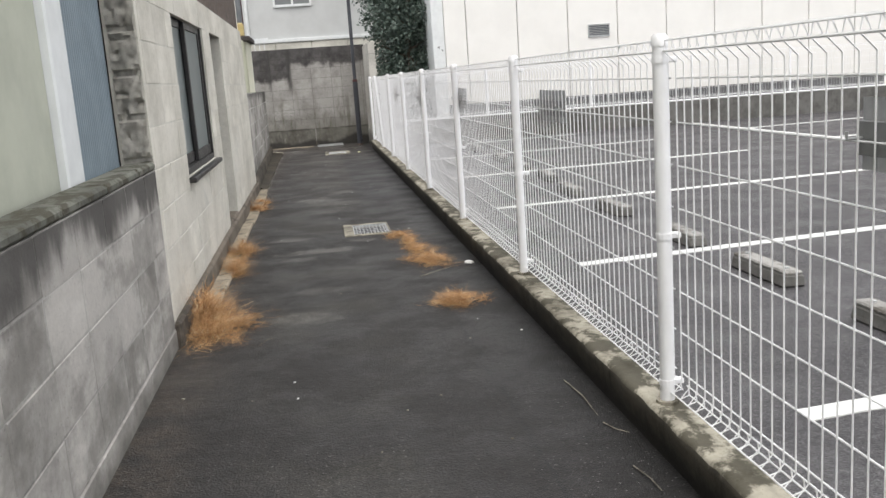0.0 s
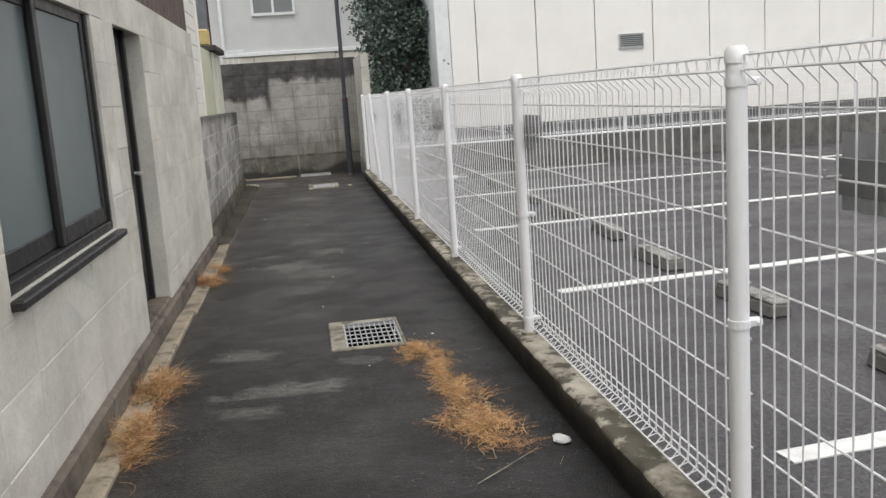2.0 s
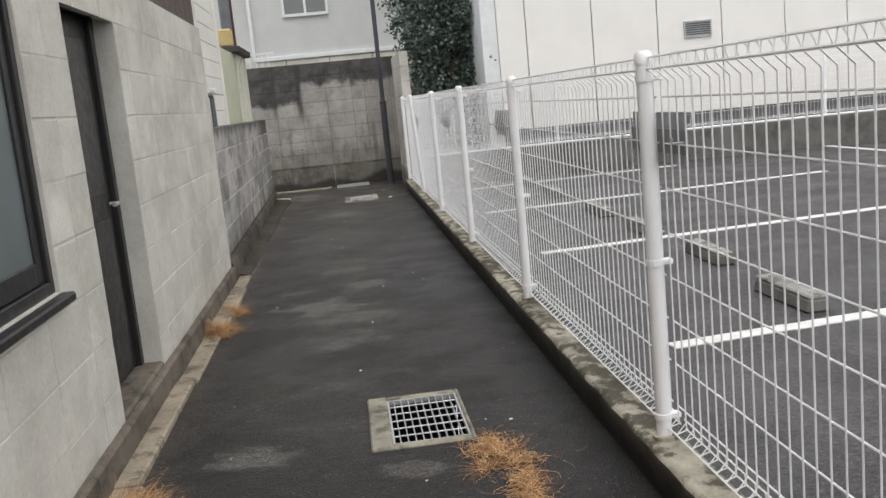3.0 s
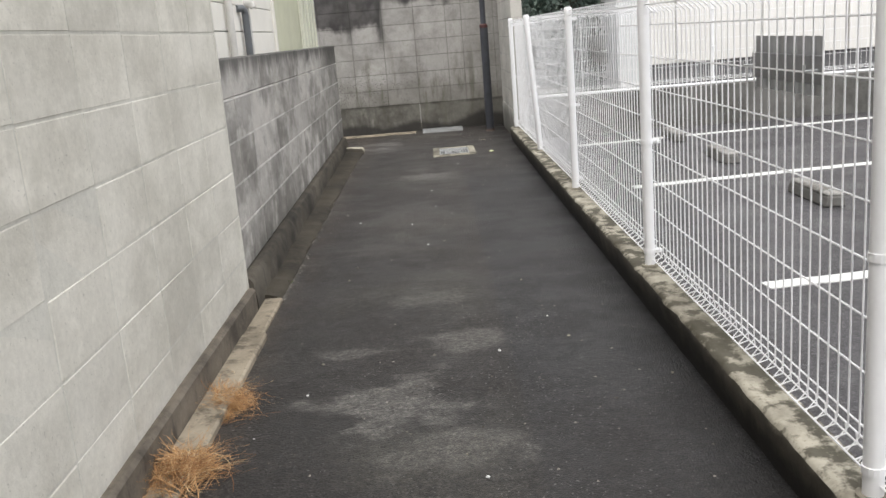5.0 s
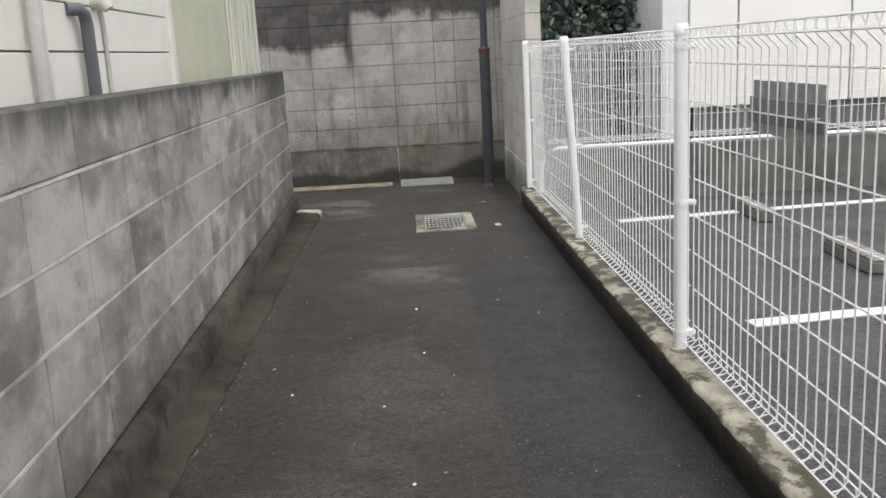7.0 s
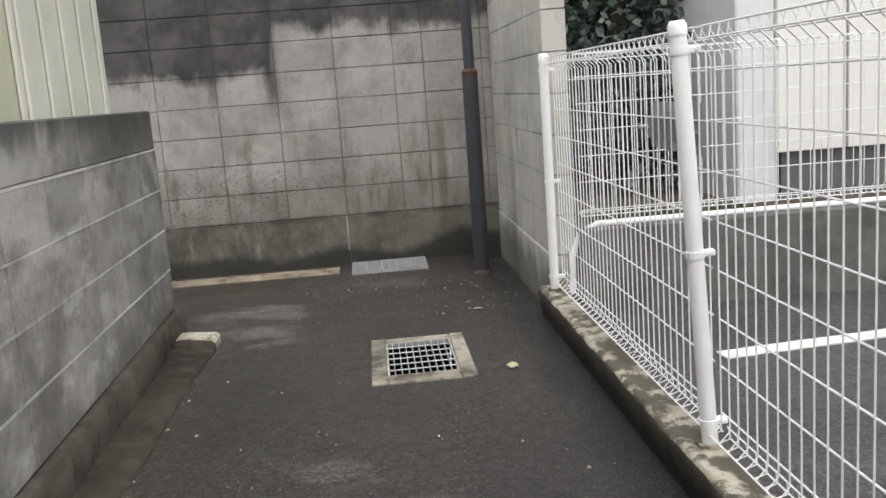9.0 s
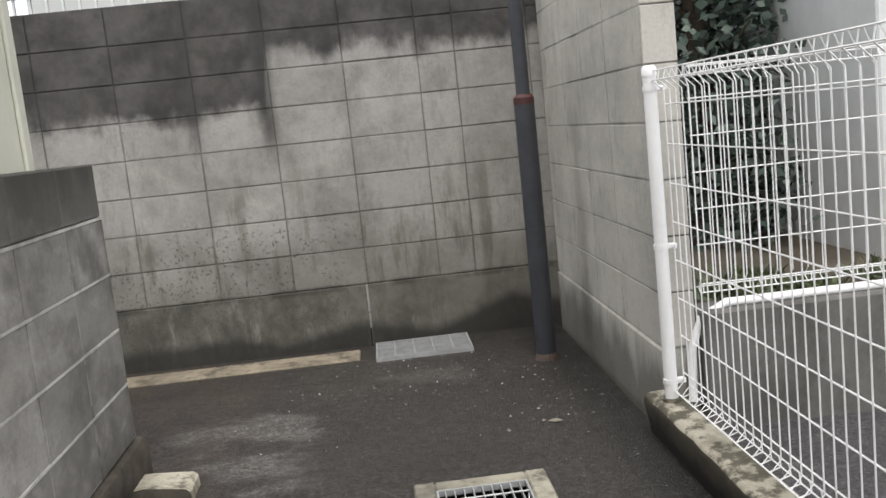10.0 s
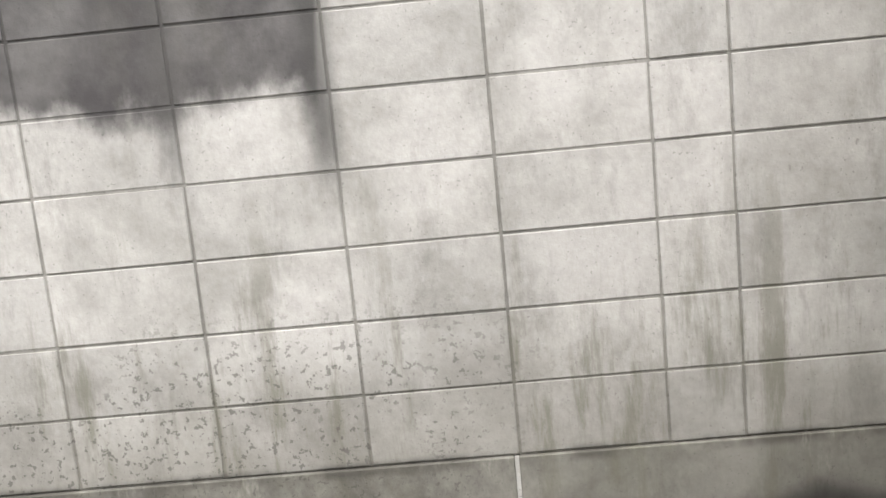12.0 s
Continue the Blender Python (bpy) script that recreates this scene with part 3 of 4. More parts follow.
# brown boarding above the blocks, and the building's own back
boards = boxes("boarding", M_DARK, [(-0.96, -0.90, 3.80, 10.27, 1.876, 3.6)])
for i in range(36):
    boxes("board", M_BROWN, [(-0.899, -0.87, 3.80 + 0.18 * i, 3.975 + 0.18 * i, 1.875, 3.6)], boards, "", 0.004)
structure(boards, "brown vertical boards above the block wall", "cladding")
structure(boxes("wall_building_back", M_INSIDE, [(-2.6, -2.5, 3.78, 10.27, -0.05, 3.6), (-2.5, -0.99, 10.17, 10.268, -0.05, 3.6)]), "plain rear walls of the block building", "wall")
structure(boxes("roof_slab", M_DARK, [(-2.7, -0.72, 3.7, 10.4, 3.61, 3.72)]), "dark flat roof edge of the block building", "roof")

# footing strip of sandy concrete along the building
bm = bmesh.new()
for i, (a, b) in enumerate(((4.3, 5.4), (5.41, 6.5), (6.51, 7.7), (7.71, 8.8), (8.81, 9.9), (9.91, 10.45))):
    box(bm, -0.815, -0.715 + 0.012 * math.sin(i * 2.1), a, b, -0.04, 0.022 + 0.006 * math.sin(i * 3.7), 0.008)
structure(part("gutter_strip", bm, M_SAND), "sandy worn concrete strip along the wall foot", "kerb")
bm = bmesh.new()
rings = []
for k in range(146):
    y = 10.46 + 0.0394 * k
    ring = []
    for x, z in ((-0.93, -0.04), (-0.93, 0.034), (-0.87, 0.036), (-0.80, 0.030), (-0.752, 0.022), (-0.738, 0.008), (-0.734, -0.04)):
        p = Vector((x, y, z))
        swell = 0.028 if y > 16.0 else 0.0
        ring.append(bm.verts.new((x + (0.012 * noise.noise(p * 6) + 0.006 * noise.noise(p * 23) if x > -0.8 else 0.0) + 0.022 * max(0.0, y - 15.3) * (x > -0.8), y, z + ((swell + 0.008 * noise.noise(p * 13)) if z > 0 else 0.0))))
    rings.append(ring)
for q, t in zip(rings, rings[1:]):
    for m in range(6):
        f = bm.faces.new((q[m], q[m + 1], t[m + 1], t[m]))
        f.material_index = 1 if q[m].co.y > 16.0 else 0
f = bm.faces.new(rings[-1])
f.material_index = 1
bm.faces.new(rings[0][::-1])
structure(part("gutter_strip", bm, [M_MUDDY, M_PALESTONE], None, "", True), "muddy concrete strip with a pale broken end", "kerb")
bm = bmesh.new()
box(bm, -1.75, -0.17, 17.65, 17.85, -0.04, 0.010, 0.006)
structure(part("gutter_strip", bm, M_SAND), "sandy concrete strip at the end wall's foot", "kerb")

# kerb under the fence: one cast run with a crumbling inner arris
KERB = ((1.01, -0.05), (1.01, 0.13), (1.0, 0.148), (0.95, 0.149), (0.912, 0.149), (0.899, 0.146), (0.890, 0.136), (0.888, 0.115), (0.894, 0.07), (0.902, 0.03), (0.907, -0.05))
bm = bmesh.new()
rings = []
for k in range(555):
    y = -6.0 + 0.04 * k if k < 554 else 16.125
    ring = []
    for m, (x, z) in enumerate(KERB):
        p = Vector((x, y, z))
        wear = 1.0 if 4 <= m <= 7 else 0.3
        ring.append(bm.verts.new((x + wear * (0.008 * noise.noise(p * 7) + 0.005 * noise.noise(p * 19)), y, z + wear * (0.005 * noise.noise(p * 9 + Vector((5, 0, 0))) if z > 0 else 0.0))))
    rings.append(ring)
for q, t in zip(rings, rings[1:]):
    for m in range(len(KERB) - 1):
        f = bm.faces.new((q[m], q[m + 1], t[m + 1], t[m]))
        # top faces stay pale, side faces take the colour with shade painted in
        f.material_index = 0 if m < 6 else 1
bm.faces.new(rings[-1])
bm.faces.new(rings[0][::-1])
structure(part("kerb", bm, [M_KERB, M_KERB_SIDE], None, "", True), "concrete kerb with mossy top and shade painted on its side, under the fence", "kerb")

# retaining wall at the lot's far end
structure(boxes("retaining_wall", M_RETAIN, [(1.10, 14.0, 16.05, 16.22, -0.05, 0.43)], None, "", 0.01), "stained low concrete retaining wall", "wall")
structure(boxes("terrace", M_SOIL, [(1.10, 30.0, 16.225, 24.0, -0.04, 0.36)]), "raised earth strip behind the retaining wall", "ground")


# ---- window and door of the block building ----
def sliding_window():
    w = structure(new("window_1"), "dark bronze sliding window with frosted glass", "window")
    y0, y1, z0, z1 = 3.78 + WIN[0], 3.78 + WIN[1], WIN[2], WIN[3]
    boxes("window_frame", M_BRONZE, [(-0.93, -0.855, y0, y0 + 0.035, z0, z1), (-0.93, -0.855, y1 - 0.035, y1, z0, z1), (-0.93, -0.855, y0 + 0.036, y1 - 0.036, z1 - 0.04, z1), (-0.93, -0.855, y0 + 0.036, y1 - 0.036, z0, z0 + 0.04)], w, "", 0.003)
    mid = (y0 + y1) / 2
    for a, b, x in ((y0 + 0.037, mid + 0.03, -0.905), (mid - 0.03, y1 - 0.037, -0.88)):
        s = boxes("sash", M_BRONZE, [(x - 0.012, x + 0.012, a, a + 0.05, z0 + 0.042, z1 - 0.042), (x - 0.012, x + 0.012, b - 0.05, b, z0 + 0.042, z1 - 0.042), (x - 0.012, x + 0.012, a + 0.051, b - 0.051, z0 + 0.042, z0 + 0.11), (x - 0.012, x + 0.012, a + 0.051, b - 0.051, z1 - 0.1, z1 - 0.042)], w, "", 0.003)
        boxes("pane", M_GLASS, [(x - 0.003, x + 0.003, a + 0.05, b - 0.05, z0 + 0.11, z1 - 0.1)], s, "frosted greenish glass")
    boxes("window_sill", M_BRONZE, [(-0.86, -0.80, y0 - 0.02, y1 + 0.02, z0 - 0.035, z0 - 0.004)], w, "", 0.006)
    boxes("reveal", M_PALE, [(-0.99, -0.935, y0, y1, z1 - 0.012, z1 + 0.005), (-0.93, -0.842, y1 + 0.002, y1 + 0.01, z0, z1)], w)
    # added dark sheet: the unlit room behind the panes as a colour
    boxes("dim_backing", M_INSIDE, [(-1.16, -1.15, y0 - 0.3, y1 + 0.3, z0 - 0.2, z1 + 0.2)], w, "dark sheet standing for the dim room behind the glass")


def recessed_door():
    d = structure(new("door_1"), "dark closed door deep in a block recess", "door")
    y0, y1 = 3.78 + DOOR[0], 3.78 + DOOR[1]
    boxes("door_frame", M_BRONZE, [(-0.985, -0.925, y0 + 0.002, y0 + 0.05, 0.15, 1.77), (-0.985, -0.925, y1 - 0.05, y1 - 0.002, 0.15, 1.77), (-0.985, -0.925, y0 + 0.051, y1 - 0.051, 1.70, 1.77)], d, "", 0.004)
    leaf = boxes("door_leaf", M_BRONZE, [(-0.975, -0.95, y0 + 0.052, y1 - 0.052, 0.16, 1.695), (-0.948, -0.94, y0 + 0.14, y1 - 0.14, 0.35, 0.85), (-0.948, -0.94, y0 + 0.14, y1 - 0.14, 0.95, 1.6)], d, "", 0.003)
    bm = bmesh.new()
    tube(bm, [(-0.945, y1 - 0.1, 0.9), (-0.905, y1 - 0.1, 0.9), (-0.905, y1 - 0.18, 0.9)], 0.009)
    part("door_handle", bm, M_GALV, leaf, "metal lever handle")
    boxes("lintel", M_BROWN, [(-1.04, -0.875, y0, y1, 1.772, 1.80)], d)


sliding_window()
recessed_door()


# ---- mesh fence ----
def fence_profile(z0, z1):
    """One upright wire of the panel: folded to a triangle at foot and head."""
    return [(0.02, z0 + 0.04), (0.024, z0 + 0.01), (-0.008, z0), (-0.03, z0 + 0.022), (0.0, z0 + 0.055), (0.0, z1 - 0.07), (-0.036, z1 - 0.035), (-0.03, z1 - 0.004), (0.01, z1), (0.026, z1 - 0.035)]


def wire_levels(z0, z1):
    """Places (x, z) of a panel's level wires."""
    prof = fence_profile(z0, z1)
    levels = [prof[i] for i in (0, 1, 3, 6, 7, 8, 9)]
    z = z1 - 0.115
    while z > z0 + 0.08:
        levels.append((0.004, z))
        z -= 0.13
    return levels


def fence_wires(length, z0, z1):
    """A whole welded panel of 5 mm wires along local y."""
    bm = bmesh.new()
    for x, z in wire_levels(z0, z1):
        tube(bm, [(x, 0.022, z), (x, length - 0.022, z)], 0.0027, 5, False)
    for y in upright_places(length):
        tube(bm, [(x, y, z) for x, z in fence_profile(z0, z1)], 0.0024, 4, False)
    return mesh_of(bm, "wire_panel", M_WHITE)


def upright_places(length):
    count = round(length / 0.0575)
    return [0.03 + (length - 0.06) * i / (count - 1) for i in range(count)]


def fence_post(parent, y, z0, z1, x=0.0):
    bm = bmesh.new()
    tube(bm, [(x, y, z0 - 0.1), (x, y, z1 - 0.02)], 0.0225, 16)
    post = part("post", bm, M_WHITE, parent, "", True)
    bm = bmesh.new()
    tube(bm, [(x, y, z1 - 0.03), (x, y, z1 - 0.005), (x, y, z1 + 0.006)], [0.0248, 0.0248, 0.018], 16)
    part("cap", bm, M_WHITE, post, "", True)
    bm = bmesh.new()
    tube(bm, [(x, y, z0), (x, y, z0 + 0.012)], 0.036, 14)
    part("foot_collar", bm, M_KERB, post, "mortar collar")
    for z in (z1 - 0.07, (z0 + z1) / 2 - 0.03, z0 + 0.07):
        bm = bmesh.new()
        tube(bm, [(x, y, z - 0.009), (x, y, z + 0.009)], 0.0255, 14)
        box(bm, x + 0.02, x + 0.052, y - 0.012, y + 0.012, z - 0.009, z + 0.009, 0.003)
        tube(bm, [(x + 0.04, y - 0.02, z), (x + 0.04, y + 0.024, z)], 0.005, 6)
        part("clamp", bm, M_WHITE, post, "bolted panel clamp")
    return post


fence = thing("mesh_fence", "white coated steel wire mesh fence on a kerb", "fence", at=(0.95, 0, 0))
panel_joined = fence_wires(2.0, 0.165, 1.275)
bm = bmesh.new()
tube(bm, [(x, 0, z) for x, z in fence_profile(0.165, 1.275)], 0.0024, 4, False)
wire_mesh = mesh_of(bm, "wire", M_WHITE)
bm = bmesh.new()
tube(bm, [(0, 0.022, 0), (0, 1.978, 0)], 0.0027, 5, False)
level_mesh = mesh_of(bm, "level_wire", M_WHITE)
for i in range(11):
    post = fence_post(fence, -4.0 + 2.0 * i, 0.148, 1.285)
    if i == 9:  # this post leans towards the alley
        post.matrix_basis = pose(0.015, 14.0, 0.148, 0, -3.2, 0) @ pose(0, -14.0, -0.148)
    if i < 2:
        ob = tagged(new("wire_panel", panel_joined), kind="stuff")
        ob.parent, ob.location = fence, (0.036, -4.0 + 2.0 * i, 0)
    elif i < 10:
        for y in upright_places(2.0):
            wire = new("wire", wire_mesh)
            wire.parent, wire.location = fence, (0.036, -4.0 + 2.0 * i + y, 0)
        for x, z in wire_levels(0.165, 1.275):
            wire = new("level_wire", level_mesh)
            wire.parent, wire.location = fence, (0.036 + x, -4.0 + 2.0 * i, z)

back_fence = thing("mesh_fence", "white wire mesh fence on the retaining wall", "fence", at=(1.06, 16.135, 0))
back_fence.rotation_euler = (0, 0, radians(-90))
back_panel = fence_wires(2.0, 0.47, 1.285)
for i in range(6):
    if i:
        fence_post(back_fence, 2.0 * i + 0.05, 0.43, 1.29)
    ob = tagged(new("wire_panel", back_panel), kind="stuff")
    ob.parent, ob.location = back_fence, (-0.036, 2.0 * i + 0.05, 0)
bm = bmesh.new()
tube(bm, [(0.03, 0.0, 0.10), (0.03, 0.01, 0.30), (0.03, 0.05, 0.40), (0.03, 0.14, 0.445), (0.03, 12.0, 0.445)], 0.016, 10)
part("bottom_rail", bm, M_WHITE, back_fence, "bent white pipe rail", True)


# ---- plates hung on the fence ----
def fence_plate():
    p = thing("fence_plate", "dark grey ribbed plate hung on the mesh fence", "plate", "plates on the fence")
    bm = bmesh.new()
    n = 12
    prev = None
    for i in range(n * 2 + 1):
        y = -0.225 + 0.45 * i / (n * 2)
        x = 0.004 if (i // 2) % 2 else -0.004
        pair = [bm.verts.new((x, y, -0.06)), bm.verts.new((x, y, 0.085))]
        if prev:
            bm.faces.new((prev[0], pair[0], pair[1], prev[1]))
        prev = pair
    bmesh.ops.solidify(bm, geom=bm.faces[:], thickness=0.003)
    part("ribbed_sheet", bm, M_RIBBED, p)
    boxes("flat_band", M_BAND, [(-0.012, -0.006, -0.235, 0.235, -0.03, 0.04)], p, "", 0.002)
    for y in (-0.215, 0.215):
        bm = bmesh.new()
        tube(bm, [(-0.01, y, 0.005), (-0.045, y, 0.005), (-0.045, y, 0.02)], 0.004, 6)
        part("hook_bolt", bm, M_GALV, p, "small steel hook bolt")
    return p


plate = fence_plate()
plate.location = (1.012, 0.85, 1.03)
for y in (3.48, 6.07, 8.65, 11.28, 14.35):
    copy_thing(plate, pose(1.012, y, 1.03 if y < 14 else 0.99))


# ---- parking lot ----
def painted_line(name, x0, x1, y0, y1):
    bm = bmesh.new()
    n = max(2, int(max(x1 - x0, y1 - y0) / 0.12))
    r = random.Random(int(y0 * 100))
    for i in range(n):
        a, b = i / n, (i + 1) / n
        j = r.uniform(-0.004, 0.004)
        if x1 - x0 > y1 - y0:
            box(bm, x0 + (x1 - x0) * a, x0 + (x1 - x0) * b, y0 + j, y1 + j, 0.0, 0.005)
        else:
            box(bm, x0 + j, x1 + j, y0 + (y1 - y0) * a, y0 + (y1 - y0) * b, 0.0, 0.005)
    return structure(part(name, bm, M_LINE), "worn white painted parking line", "road marking")


def skewed(line, x, y):
    """The bays lie a little askew to the fence."""
    line.data.transform(pose(x, y, 0, 0, 0, 6.0) @ pose(-x, -y, 0))


for y in (-0.5, 2.1, 4.74, 7.36, 10.05, 12.7, 15.2):
    skewed(painted_line("parking_line", 1.47, 5.45 if y < 15 else 4.6, y - 0.05, y + 0.05), 1.47, y)
painted_line("parking_line", 7.0, 7.1, 10.4, 16.0)
for y in (11.2, 13.85):
    skewed(painted_line("parking_line", 7.12, 12.0, y - 0.05, y + 0.05), 7.12, y)


def wheel_stop():
    bm = bmesh.new()
    box(bm, -0.07, 0.07, -0.3, 0.3, 0.0, 0.072, 0.012)
    bmesh.ops.subdivide_edges(bm, edges=bm.edges[:], cuts=2, use_grid_fill=True)
    for v in bm.verts:
        v.co.x *= 1.0 - 0.25 * v.co.z / 0.072
        v.co += noise.noise_vector(v.co * 20) * 0.004
    # dark body and pale cap: the stop's shaded side and lit top as colours
    s = part("wheel_stop", bm, M_RETAIN)
    bm = bmesh.new()
    box(bm, -0.05, 0.05, -0.295, 0.295, 0.066, 0.088, 0.008)
    part("cap", bm, M_GREYSTONE, s, "worn top face with its lit paleness painted in")
    for y in (-0.22, 0.22):
        bm = bmesh.new()
        tube(bm, [(0, y, 0.08), (0, y, 0.096)], 0.014, 8)
        part("anchor_bolt", bm, M_GALV, s)
    return tagged(s, "weathered grey concrete wheel stop on the asphalt", "wheel stop", "wheel stops")


stop = wheel_stop()
stop.location = (2.32, 2.8, 0)
for y in (4.0, 5.2, 6.6, 7.9, 9.2, 10.5, 11.8, 13.66, 15.15):
    copy_thing(stop, pose(2.32 + (0.1 if y > 8 else 0), y, 0, 0, 0, (y * 37) % 5 - 2.5))


# ---- drain gratings ----
def drain(outer, inner, label):
    d = thing("drain_grate", label, "drain", "square drains in the asphalt")
    x0, x1, y0, y1 = outer
    a, b, c, e = inner
    boxes("concrete_frame", M_FRAME, [(x0, a, y0, y1, -0.024, 0.012), (b, x1, y0, y1, -0.024, 0.012), (a, b, y0, c, -0.024, 0.010), (a, b, e, y1, -0.024, 0.010)], d, "worn sandy concrete rim", 0.006)
    # pit walls and floor are coloured near-black to stand for shade
    boxes("pit", M_DEEP, [(a - 0.01, a - 0.002, c, e, -0.5, -0.0245), (b + 0.002, b + 0.01, c, e, -0.5, -0.0245), (a, b, c - 0.01, c - 0.002, -0.5, -0.0245), (a, b, e + 0.002, e + 0.01, -0.5, -0.0245), (a, b, c, e, -0.5, -0.48)], d, "pit with its deep shade painted near-black")
    boxes("grate_frame", M_GALV, [(a + 0.001, a + 0.008, c + 0.001, e - 0.001, -0.014, 0.006), (b - 0.008, b - 0.001, c + 0.001, e - 0.001, -0.014, 0.006), (a + 0.009, b - 0.009, c + 0.001, c + 0.008, -0.014, 0.006), (a + 0.009, b - 0.009, e - 0.008, e - 0.001, -0.014, 0.006)], d)
    n = 10
    for i in range(1, n):
        x = a + (b - a) * i / n
        boxes("bar", M_GALV, [(x - 0.0017, x + 0.0017, c + 0.009, e - 0.009, -0.016, 0.004)], d)
    n = 6
    for i in range(1, n):
        y = c + (e - c) * i / n
        bm = bmesh.new()
        tube(bm, [(a + 0.009, y, 0.0025), (b - 0.009, y, 0.0025)], 0.0032, 6)
        part("crossbar", bm, M_GALV, d)


drain((0.07, 0.45, 6.56, 7.13), (0.15, 0.435, 6.60, 7.09), "galvanised drain grate in a worn concrete rim")
drain((0.03, 0.467, 15.23, 15.89), (0.10, 0.40, 15.33, 15.83), "galvanised drain grate in a sandy concrete rim")

channel = thing("channel_grate", "pale galvanised channel grate at the wall foot", "drain")
boxes("grate_frame", M_GALV, [(-0.085, 0.42, 17.57, 17.58, 0.0, 0.022), (-0.085, 0.42, 17.90, 17.91, 0.0, 0.022), (-0.085, -0.077, 17.581, 17.899, 0.0, 0.022), (0.412, 0.42, 17.581, 17.899, 0.0, 0.022)], channel)
# flat black sheet on the road paints the shade between the bars
boxes("shade_sheet", M_DEEP, [(-0.076, 0.411, 17.581, 17.899, 0.0015, 0.0045)], channel, "near-black sheet standing for the shaded channel")
for i in range(1, 22):
    boxes("bar", M_GALV, [(-0.076, 0.411, 17.58 + 0.0145 * i - 0.002, 17.58 + 0.0145 * i + 0.0018, 0.010, 0.020)], channel)
for i in range(1, 5):
    x = -0.085 + 0.101 * i
    boxes("crossbar", M_GALV, [(x - 0.005, x + 0.005, 17.581, 17.899, 0.009, 0.0225)], channel)

# ---- pole in the corner ----
pole = thing("steel_pole", "slate grey stepped steel pole with red collar", "pole", at=(0.742, 17.26, 0))
bm = bmesh.new()
tube(bm, [(0, 0, -0.05), (0, 0, 1.225)], 0.048, 24)
part("lower_tube", bm, M_POLE, pole, "", True)
bm = bmesh.new()
tube(bm, [(0, 0, 1.222), (0, 0, 1.252), (0, 0, 1.268)], [0.0495, 0.0485, 0.036], 24)
part("collar", bm, M_RED, pole, "rusty red collar")
bm = bmesh.new()
tube(bm, [(0, 0, 1.25), (0, 0, 3.6)], 0.033, 20)
part("upper_tube", bm, M_POLE, pole, "", True)
bm = bmesh.new()
tube(bm, [(0, 0, 0.0), (0, 0, 0.018), (0, 0, 0.03)], [0.056, 0.053, 0.049], 18)
part("base_ring", bm, M_BROWN, pole, "rust at the pole's foot")


# ---- dry grass ----
def straw_clump(name, x, y, z, rx, ry, high, count, seed, label):
    """A mat of dead grass: thin curled blades over a ragged patch of ground, with strays round it."""
    r = random.Random(seed)
    verts, faces = [], []
    tufts = [(r.gauss(0, 0.5) * rx, r.gauss(0, 0.5) * ry, r.uniform(0, 2 * math.pi), r.uniform(0.5, 1.2)) for _ in range(max(8, count // 70))]
    for i in range(count):
        stray = r.random() < 0.07
        tx, ty, turn, tall = r.choice(tufts)
        p = Vector((tx + r.gauss(0, 0.22) * rx, ty + r.gauss(0, 0.22) * ry, 0.003))
        if stray:
            p.x, p.y = p.x * 1.5 + r.gauss(0, 0.03), p.y * 1.3 + r.gauss(0, 0.04)
        near = math.exp(-(p.x / rx) ** 2 - (p.y / ry) ** 2)
        out = turn + r.gauss(0, 0.9)
        ln = r.uniform(0.35, 1.2) * (0.05 + 0.6 * high) * (1.7 if r.random() < 0.1 else 1)
        base = 0.0 if stray else r.random() ** 1.5 * high * near * tall
        lift = r.uniform(-0.15, 0.55) * high * tall * (0.25 if stray else 1)
        w = r.uniform(0.0005, 0.0013)
        bend, z1 = r.gauss(0, 1.1), r.uniform(0.1, 1.2)
        start, c = len(verts), p + Vector((0, 0, base))
        for k in range(5):
            u = k / 4
            way = Vector((math.cos(out + bend * u), math.sin(out + bend * u), 0))
            side = Vector((-way.y, way.x, r.uniform(-0.4, 0.4))) * w * (1 - 0.6 * u)
            q = c + Vector((0, 0, lift * (1.7 * u - z1 * u * u)))
            q.z = max(q.z, 0.003)
            verts += [tuple(q - side), tuple(q + side)]
            c = c + way * ln / 4
        for k in range(4):
            q = start + 2 * k
            faces.append((q, q + 1, q + 3, q + 2))
    me = bpy.data.meshes.new(name)
    me.from_pydata(verts, [], faces)
    me.materials.append(M_STRAW)
    ob = new(name, me)
    ob.location = (x, y, z)
    return tagged(ob, label, "dry grass", "dry grass heaps", "stuff")


WALLSIDE = "heap of dead orange grass at the wall foot"
LYING = "heap of dead orange grass lying on the asphalt"
for i, (x, y, rx, ry, high, count, label) in enumerate((
    (-0.76, 4.25, 0.08, 0.36, 0.14, 2600, WALLSIDE), (-0.67, 4.0, 0.13, 0.20, 0.07, 2000, WALLSIDE),
    (-0.72, 5.62, 0.07, 0.26, 0.08, 1700, WALLSIDE), (-0.73, 6.2, 0.07, 0.22, 0.09, 1500, WALLSIDE),
    (-0.75, 8.66, 0.10, 0.14, 0.08, 1700, WALLSIDE), (-0.74, 9.2, 0.085, 0.11, 0.06, 1000, WALLSIDE),
    (0.59, 4.13, 0.11, 0.14, 0.05, 1600, LYING), (0.61, 5.32, 0.10, 0.20, 0.035, 1700, LYING),
    (0.57, 5.72, 0.085, 0.24, 0.03, 1500, LYING), (0.54, 6.08, 0.05, 0.16, 0.025, 700, LYING), (0.51, 6.42, 0.08, 0.14, 0.03, 1000, LYING))):
    straw_clump("dry_grass", x, y, 0.0, rx, ry, high, count, 40 + i, label)


